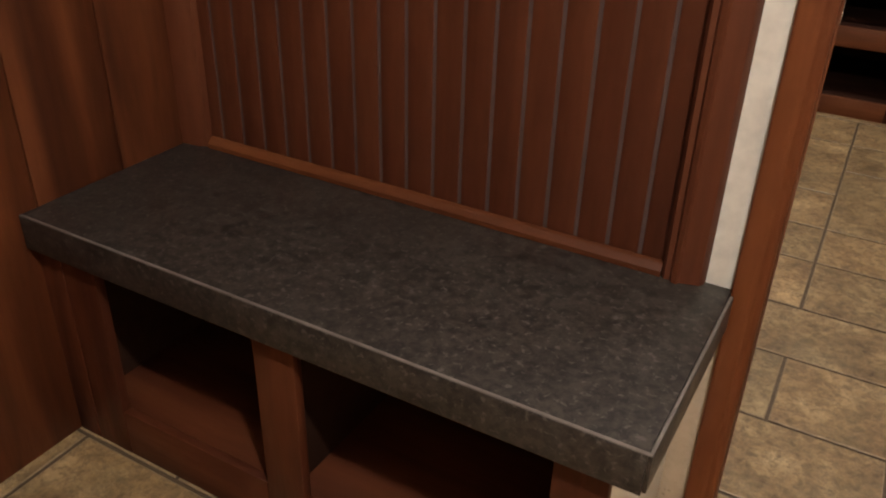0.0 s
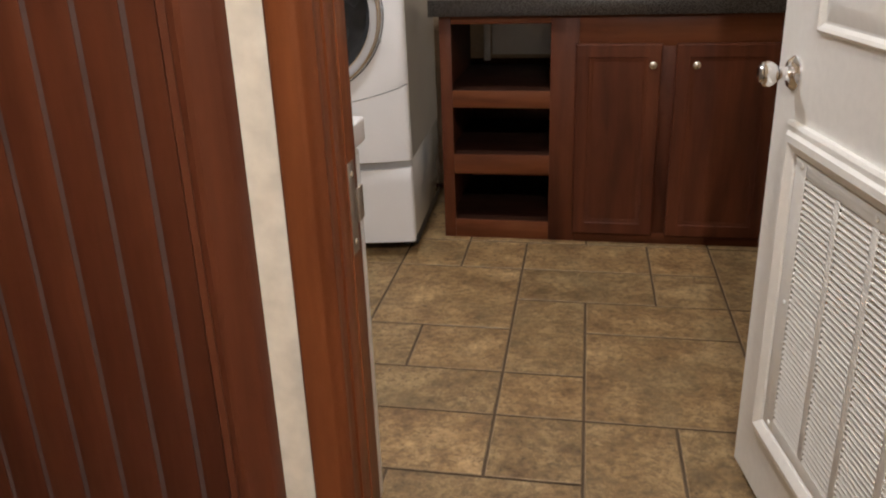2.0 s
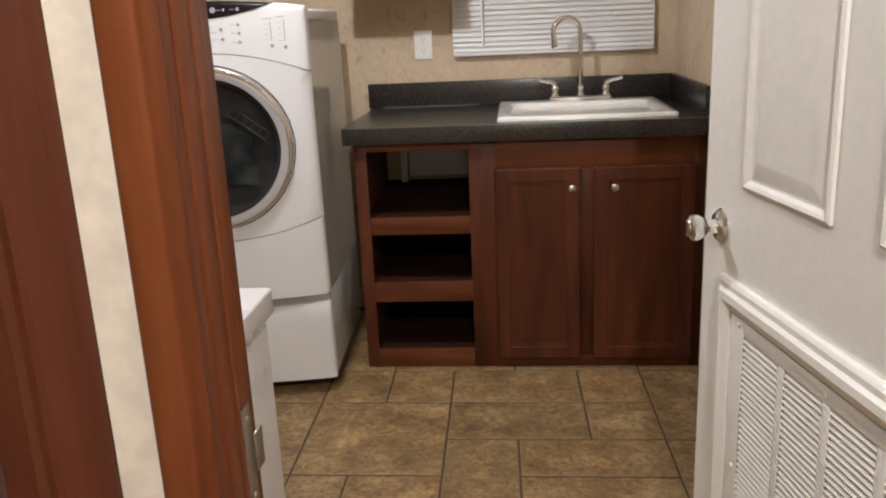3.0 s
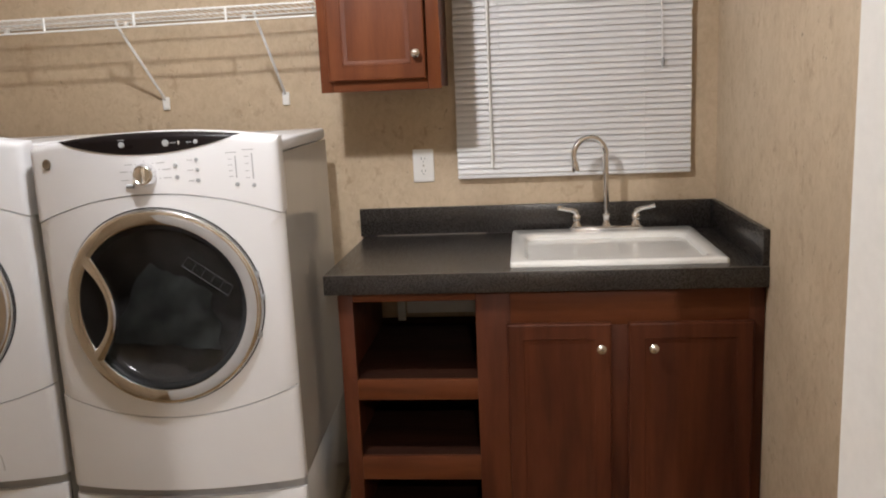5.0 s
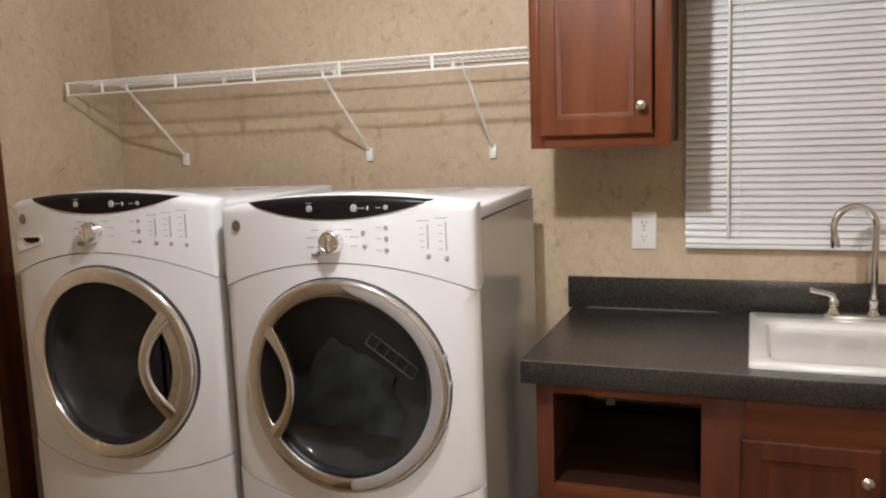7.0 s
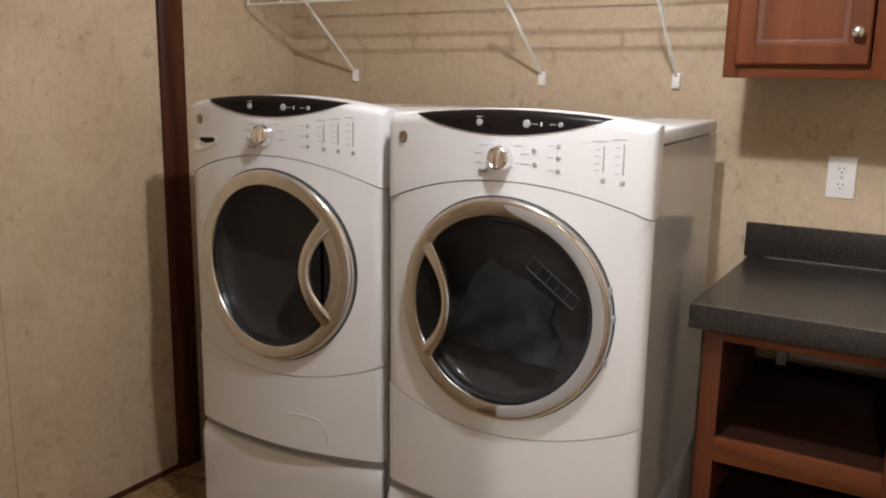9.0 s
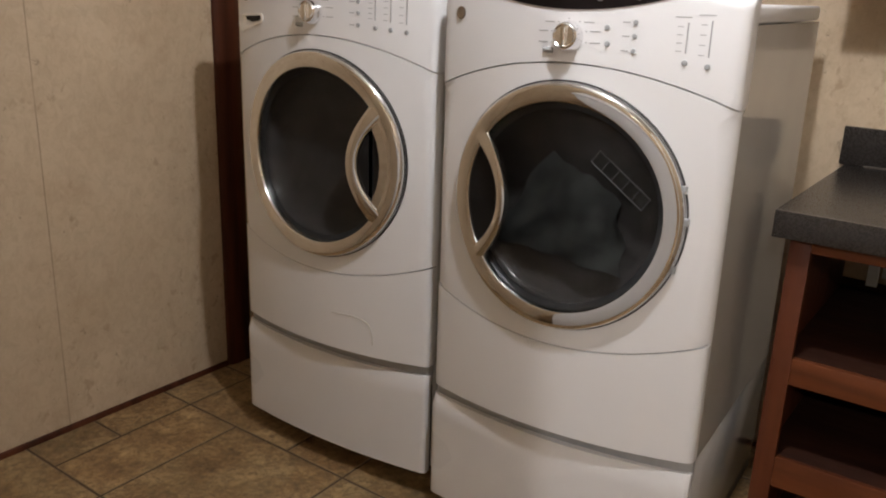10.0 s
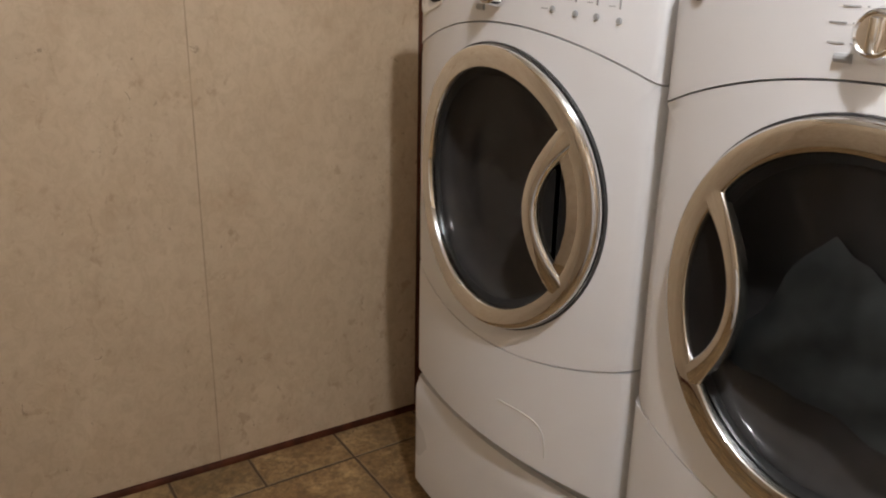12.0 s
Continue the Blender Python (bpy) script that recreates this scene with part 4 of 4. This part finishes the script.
for j in range(13):
    row = []
    for i in range(21):
        u, v = i / 20 - 0.5, j / 12 - 0.5
        x = PX_D + 0.012 + u * (0.34 - 0.17 * (v + 0.5)) + v * 0.07 + 0.008 * math.sin(10 * v + 2)
        z = ZC - 0.020 - u * 0.055 + v * 0.20 - 0.05 * u * v + 0.006 * math.sin(9 * u + 1) * (v + 0.5) + 0.003 * math.sin(21 * u)
        y = PY - 0.024 - 0.008 * math.sin(11 * u + 3 * v) - 0.006 * abs(math.sin(5 * v - 7 * u + 0.6)) - 0.010 * v
        row.append(bm.verts.new((x, y, z)))
    rows.append(row)
for a, b in zip(rows, rows[1:]):
    for i in range(20):
        bm.faces.new((a[i], a[i + 1], b[i + 1], b[i]))
bmesh.ops.solidify(bm, geom=list(bm.faces), thickness=0.004)
solid("packing_sleeve", bm, PALE, "grey-green crumpled packing sleeve inside the dryer drum", "packaging")

# wire ladder inside the dryer drum, modelled in place of a reflection in the glass
rack = thing("ladder_reflection", (PX_D + 0.10, PY - 0.028, ZC + 0.05), "grey wire ladder in place of a reflection in the dryer glass", "rack")
ra, rb = Vector((PX_D + 0.058, PY - 0.036, ZC + 0.112)), Vector((PX_D + 0.176, PY - 0.022, ZC + 0.022))
off = Vector((0.014, 0.010, 0.024))
for o in (Vector((0, 0, 0)), off):
    part("rail", tube([ra + o, rb + o], 0.0020, 6), LADDER_GREY, rack)
for k in range(6):
    p = ra + (rb - ra) * k / 5
    part("rung", tube([p, p + off], 0.0015, 6), LADDER_GREY, rack)

# ---- chest freezer beside the doorway ----
FZX0, FZX1, FZY0, FZY1, FZZ = -1.30, -0.240, 1.250, 1.855, 0.890
freezer = thing("chest_freezer", ((FZX0 + FZX1) / 2, (FZY0 + FZY1) / 2, 0), "white chest freezer standing beside the doorway", "freezer")
part("body", box(FZX0 + 0.008, FZX1 - 0.010, FZY0 + 0.02, FZY1 - 0.012, 0.020, 0.832, 0.008, seg=3), ENAMEL, freezer)
part("gasket", box(FZX0 + 0.014, FZX1 - 0.016, FZY0 + 0.026, FZY1 - 0.018, 0.832, 0.842), GREY, freezer)
part("lid", box(FZX0, FZX1, FZY0, FZY1, 0.842, FZZ, 0.005, seg=3), ENAMEL, freezer)
for k in range(6):
    part("vent_slot", box(FZX1 - 0.0105, FZX1 - 0.0085, 1.62, 1.74, 0.10 + 0.018 * k, 0.106 + 0.018 * k), GREY, freezer)
for fx in (FZX0 + 0.08, FZX1 - 0.08):
    for fy in (FZY0 + 0.08, FZY1 - 0.08):
        part("foot", lathe([(0.0005, 0), (0.02, 0), (0.016, 0.02), (0.0005, 0.02)], (fx, fy, 0), (0, 0, 1), 12), RUBBER, freezer)

# ---- open door with a louvred grille ----
DW, DT, DH = 0.868, 0.035, 2.03
door = thing("door_1", (0, 0, 0), "open white panelled door with a louvred return-air grille", "door", kind="structure")


def door_bits():
    """In the door's own frame: x from hinge to latch, the hall-side face at y = 0, its body behind at -DT, z up."""
    bm = bmesh.new()
    skin([[(x, y, z) for x, y in ((0, -DT), (DW, -DT), (DW, 0), (0, 0))] for z in (0.028, DH)], bm)
    part("slab", bm, DOOR_PAINT, door, smooth=False)

    def sunk(x0, x1, z0, z1):
        def ring(i, y):
            return [(x0 + i, y, z0 + i), (x1 - i, y, z0 + i), (x1 - i, y, z1 - i), (x0 + i, y, z1 - i)]
        part("raised_panel", skin([ring(0, -0.001), ring(0.001, 0.0050), ring(0.006, 0.0085), ring(0.012, 0.0060), ring(0.018, 0.0012), ring(0.022, 0.0008), ring(0.052, 0.0088), ring(0.056, 0.0090)]), DOOR_PAINT, door, angle=15)
    for x0, x1 in ((0.058, 0.326), (0.440, 0.708)):
        sunk(x0, x1, 1.030, 1.66)
        sunk(x0, x1, 1.74, 1.93)
    # moulded frame round the grille
    gx0, gx1, gz0, gz1 = 0.036, 0.771, 0.176, 0.862
    prof = [(0.0, 0.0), (0.0, 0.010), (0.006, 0.014), (0.016, 0.014), (0.022, 0.020), (0.034, 0.022), (0.044, 0.017), (0.052, 0.012), (0.055, 0.0)]
    rings = []
    for i, h in prof:
        rings.append([(gx0 + i, h, gz0 + i), (gx1 - i, h, gz0 + i), (gx1 - i, h, gz1 - i), (gx0 + i, h, gz1 - i)])
    part("grille_moulding", skin(rings, cap=False), DOOR_PAINT, door, angle=25)
    a0, a1, b0, b1 = gx0 + 0.056, gx1 - 0.056, gz0 + 0.056, gz1 - 0.056
    grille = part("grille", box(a0, a1, 0.0, 0.0025, b0, b1), GRILLE_SHADE, door, "back of the return-air grille, grey for the shade between louvres")
    bw = 0.048
    for x0, x1 in ((a0, a0 + bw), (a1 - bw, a1)):
        part("frame_bar", box(x0, x1, 0.0026, 0.0095, b0, b1, 0.001), GRILLE, grille)
    bz = 0.028
    for z0, z1 in ((b0, b0 + bz), (b1 - bz, b1)):
        part("frame_bar", box(a0 + bw, a1 - bw, 0.0026, 0.0093, z0, z1, 0.001), GRILLE, grille)
    span = (a1 - a0 - 2 * bw)
    cuts = [a0 + bw + span * k / 4 for k in range(5)]
    for c in cuts[1:-1]:
        part("mullion", box(c - 0.010, c + 0.010, 0.0026, 0.0094, b0 + bz, b1 - bz, 0.001), GRILLE, grille)
    louvre = None
    for k in range(4):
        x0, x1 = cuts[k] + (0.010 if k else 0), cuts[k + 1] - (0.010 if k < 3 else 0)
        n = 46
        if louvre is None:
            pr = [(0.0030, 0.0046), (0.0090, -0.0030), (0.0090, -0.0042), (0.0030, 0.0022)]
            louvre = mesh_of("louvre", extrude_profile(pr, "x", -0.5, 0.5), GRILLE, smooth=False)
        for j in range(n):
            z = b0 + bz + (b1 - b0 - 2 * bz) * (j + 0.5) / n
            lo = new("louvre", louvre)
            lo.parent = grille
            lo.location, lo.scale = ((x0 + x1) / 2, 0, z), (x1 - x0, 1, 1)
    for sx in (a0 + 0.030, cuts[2], a1 - 0.030):
        for sz in (b0 + 0.013, (b0 + b1) / 2, b1 - 0.013):
            if sx == cuts[2] and abs(sz - (b0 + b1) / 2) < 0.01:
                continue
            part("screw", lathe([(0.0003, 0), (0.0055, 0), (0.0045, 0.002), (0.0003, 0.003)], (sx, 0.0094, sz), (0, 1, 0), 12), PLATE, grille)
    # knob: chrome rosette, neck, clear acrylic grip
    kx, kz = 0.793, 0.945
    for s, y0 in ((1, 0.0), (-1, -DT)):
        lock = part("door_knob", lathe([(0.0005, 0), (0.033, 0), (0.033, 0.003), (0.026, 0.010), (0.014, 0.013), (0.011, 0.022), (0.013, 0.030), (0.017, 0.034), (0.0005, 0.035)], (kx, y0, kz), (0, s, 0), 32), CHROME, door, "chrome rosette and neck")
        part("knob_grip", lathe([(0.0005, 0.0352), (0.016, 0.0352), (0.021, 0.041), (0.0245, 0.049), (0.0235, 0.058), (0.018, 0.062), (0.0005, 0.063)], (kx, y0, kz), (0, s, 0), 16), CHROME, lock, "polished chrome knob grip")
        part("knob_cap", lathe([(0.0005, 0.0635), (0.016, 0.0635), (0.014, 0.0660), (0.0005, 0.0665)], (kx, y0, kz), (0, s, 0), 24), CHROME, lock)
    part("latch_plate", box(DW, DW + 0.0015, -DT + 0.005, -0.005, kz - 0.028, kz + 0.028), NICKEL, door)
    for hz in (0.25, 1.02, 1.80):
        part("hinge", tube([(-0.004, -DT - 0.004, hz - 0.045), (-0.004, -DT - 0.004, hz + 0.045)], 0.006, 10), NICKEL, door)


door_bits()
door.matrix_basis = pose(0.709, 1.226, 0, 0, 0, 90 + 10.7)

# ---- hall: bench with cubbies, beadboard back, trims ----
BF, BZ = 0.700, 0.490
bead = solid("beadboard", box(-1.222, -0.214, HALL_Y - 0.004, HALL_Y - 0.0005, 0.0, 2.05), GROOVE, "cherry beadboard panel with dull grey grooves behind the bench", "panelling", "structure")
x = -1.236
while x < -0.216:
    x0, x1 = max(x + 0.0036, -1.221), min(x + 0.0544 - 0.0036, -0.215)
    if x1 - x0 > 0.01:
        part("bead_strip", box(x0, x1, HALL_Y - 0.0068, HALL_Y - 0.0042, BZ + 0.002, 2.05, 0.0012), BEAD, bead)
    x += 0.0544
solid("trim", extrude_profile([(-0.214, HALL_Y), (-0.214, HALL_Y - 0.020), (-0.208, HALL_Y - 0.028), (-0.200, HALL_Y - 0.026), (-0.196, HALL_Y - 0.032), (-0.188, HALL_Y - 0.034), (-0.184, HALL_Y - 0.028),
                               (-0.170, HALL_Y - 0.024), (-0.156, HALL_Y - 0.020), (-0.151, HALL_Y - 0.012), (-0.150, HALL_Y)], "z", BZ + 0.001, 2.05), BEAD,
      "dark cherry moulded upright beside the beadboard", "trim", "structure")
solid("trim", extrude_profile([(-1.218, HALL_Y - 0.009), (-1.218, HALL_Y - 0.034), (-1.176, HALL_Y - 0.030), (-1.168, HALL_Y - 0.024), (-1.160, HALL_Y - 0.022), (-1.156, HALL_Y - 0.009)], "z", BZ + 0.001, 2.05), BEAD,
      "dark cherry moulded upright beside the beadboard", "trim", "structure")
solid("trim", extrude_profile([(HALL_Y - 0.009, BZ + 0.001), (HALL_Y - 0.026, BZ + 0.001), (HALL_Y - 0.026, BZ + 0.010), (HALL_Y - 0.020, BZ + 0.018), (HALL_Y - 0.012, BZ + 0.022), (HALL_Y - 0.009, BZ + 0.022)], "x", -1.155, -0.215), SHELF_TRIM,
      "orange-brown moulding where the beadboard meets the bench", "trim", "structure")

solid("trim", box(-0.1495, -0.1095, HALL_Y - 0.003, HALL_Y, BZ + 0.001, CEIL), CREAM, "cream painted wall strip between two dark uprights", "trim", "structure")

bench = thing("hall_bench", (-0.66, 0.9, 0), "built-in hall bench with a charcoal laminate seat and open cubbies", "bench")
part("seat", box(-1.218, -0.108, BF + 0.003, HALL_Y - 0.0005, BZ - 0.030, BZ, 0.001), BENCH, bench)
part("seat_edge", box(-1.218, -0.108, BF - 0.004, BF + 0.0025, BZ - 0.065, BZ - 0.0015, 0.001), BENCH, bench)
part("seat_end", box(-0.1075, -0.102, BF - 0.004, HALL_Y - 0.0205, BZ - 0.058, BZ - 0.0015, 0.001), BENCH, bench)
# thin pale strips paint the highlight along the seat edges
part("edge_line", box(-1.218, -0.103, BF - 0.0035, BF + 0.0022, BZ - 0.0010, BZ + 0.0003, 0.0003), EDGE, bench, "pale laminate edge line, a painted highlight")
part("edge_line", box(-0.1070, -0.1026, BF + 0.0030, HALL_Y - 0.021, BZ - 0.0010, BZ + 0.0003, 0.0003), EDGE, bench, "pale laminate edge line, a painted highlight")
for x0, x1 in ((-1.160, -1.075), (-0.725, -0.645), (-0.225, -0.150)):
    part("post", box(x0, x1, BF + 0.014, BF + 0.033, 0.0, BZ - 0.031, 0.002), WOOD_V, bench)
part("end_filler", box(-1.218, -1.161, BF + 0.014, BF + 0.032, 0.0, BZ - 0.031, 0.001), WOOD_V, bench)
part("end_panel", box(-0.165, -0.151, BF + 0.034, HALL_Y - 0.0205, 0.0, BZ - 0.031, 0.001), CERAMIC, bench, "pale end panel below the seat")
for x0, x1 in ((-1.074, -0.726), (-0.644, -0.226)):
    part("cubby_rail", box(x0, x1, BF + 0.0145, BF + 0.0325, 0.0, 0.105, 0.002), WOOD_H, bench)
part("cubby_floor", box(-1.160, -0.166, BF + 0.033, HALL_Y - 0.01, 0.085, 0.104, 0.001), WOOD_H, bench)
part("cubby_divider", box(-0.693, -0.677, BF + 0.034, HALL_Y - 0.01, 0.1045, BZ - 0.031, 0.001), INSIDE_SHADE, bench)
part("cubby_back", box(-1.160, -0.166, HALL_Y - 0.009, HALL_Y - 0.005, 0.1045, BZ - 0.031), INSIDE_SHADE, bench)
part("cubby_side", box(-1.174, -1.161, BF + 0.034, HALL_Y - 0.01, 0.0, BZ - 0.031), INSIDE_SHADE, bench)

# ---- floor tiles ----
def grid_x(i):
    return -0.054 + 0.2355 * i


ROWS_Y = {1: 1.722, 2: 1.955, 3: 2.222, 4: 2.448, 5: 2.720, 6: 2.946, 7: 3.215, 8: 3.490}


def grid_y(j):
    if j < 1:
        return ROWS_Y[1] - 0.254 * (1 - j)
    if j > 8:
        return ROWS_Y[8] + 0.249 * (j - 8)
    return ROWS_Y[j]


taken = {}
laid = []


def lay(i, j, w, h):
    cells = [(a, b) for a in range(i, i + w) for b in range(j, j + h)]
    if any(c in taken for c in cells):
        return False
    for c in cells:
        taken[c] = 1
    laid.append((i, j, w, h))
    return True


for spec in ((-2, 7, 1, 1), (-1, 7, 1, 1), (0, 7, 2, 1), (2, 7, 1, 1), (0, 6, 2, 1), (2, 6, 1, 1), (-2, 5, 2, 2), (1, 5, 2, 1), (0, 4, 1, 2), (1, 3, 2, 2), (-1, 4, 1, 1), (-2, 4, 1, 1),
             (-2, 3, 2, 1), (0, 3, 1, 1), (-2, 2, 2, 1), (0, 2, 1, 1), (-1, 1, 2, 1), (1, 1, 1, 2), (2, 1, 2, 2), (3, 4, 1, 2), (3, 6, 1, 2),
             (-8, 5, 2, 2), (-9, 5, 1, 2), (-10, 6, 1, 1), (-10, 5, 1, 1), (-10, 4, 2, 1), (-8, 4, 1, 1), (-9, 7, 2, 1), (-7, 7, 1, 1), (-6, 5, 1, 2), (-6, 7, 2, 1)):
    lay(*spec)
dice = random.Random(5)
for j in range(-14, 12):
    for i in range(-10, 8):
        if (i, j) in taken:
            continue
        shapes = [(2, 2), (2, 1), (1, 2), (1, 1), (1, 1)]
        dice.shuffle(shapes)
        if not any(lay(i, j, w, h) for w, h in shapes):
            lay(i, j, 1, 1)
tile_meshes = {}
JOINT = 0.0038
ASKEW = -0.0215                         # the courses run slightly askew to the walls


def tile_mesh(w, d):
    key = (round(w, 3), round(d, 3))
    if key not in tile_meshes:
        hw, hd = w / 2 - JOINT, d / 2 - JOINT
        rings = []
        for i, z in ((0.0, -0.0055), (0.0, -0.0016), (0.0024, 0.0)):
            rings.append([(x + ASKEW * y, y, z) for x, y in ((-hw + i, -hd + i), (hw - i, -hd + i), (hw - i, hd - i), (-hw + i, hd - i))])
        me = mesh_of("tile", skin(rings), TILE, smooth=False)
        me.materials.append(TILE_EDGE)
        me.materials.append(GROUT)
        for f in me.polygons:
            f.material_index = 0 if f.normal.z > 0.98 else 1 if f.normal.z > 0.1 else 2
        tile_meshes[key] = me
    return tile_meshes[key]


XMIN, XMAX, YMIN, YMAX = LEFT, HALL_RIGHT, HALL_BACK, BACK
for i, j, w, h in laid:
    y0, y1 = max(grid_y(j), YMIN), min(grid_y(j + h), YMAX)
    lean = ASKEW * ((y0 + y1) / 2 - 2.7)
    x0, x1 = max(grid_x(i) + lean, XMIN), min(grid_x(i + w) + lean, XMAX)
    if (i, j) == (-1, 4):
        x0 -= 0.055
    if (i, j) == (-2, 4):
        x1 -= 0.055
    if x1 - x0 < 0.02 or y1 - y0 < 0.02 or (x1 < HALL_LEFT and y1 < HALL_Y) or (x0 > RIGHT and y0 > ROOM_Y):
        continue
    ob = new("tile", tile_mesh(x1 - x0, y1 - y0))
    ob.parent = floor
    ob.location = ((x0 + x1) / 2, (y0 + y1) / 2, dice.uniform(-0.0004, 0.0004))
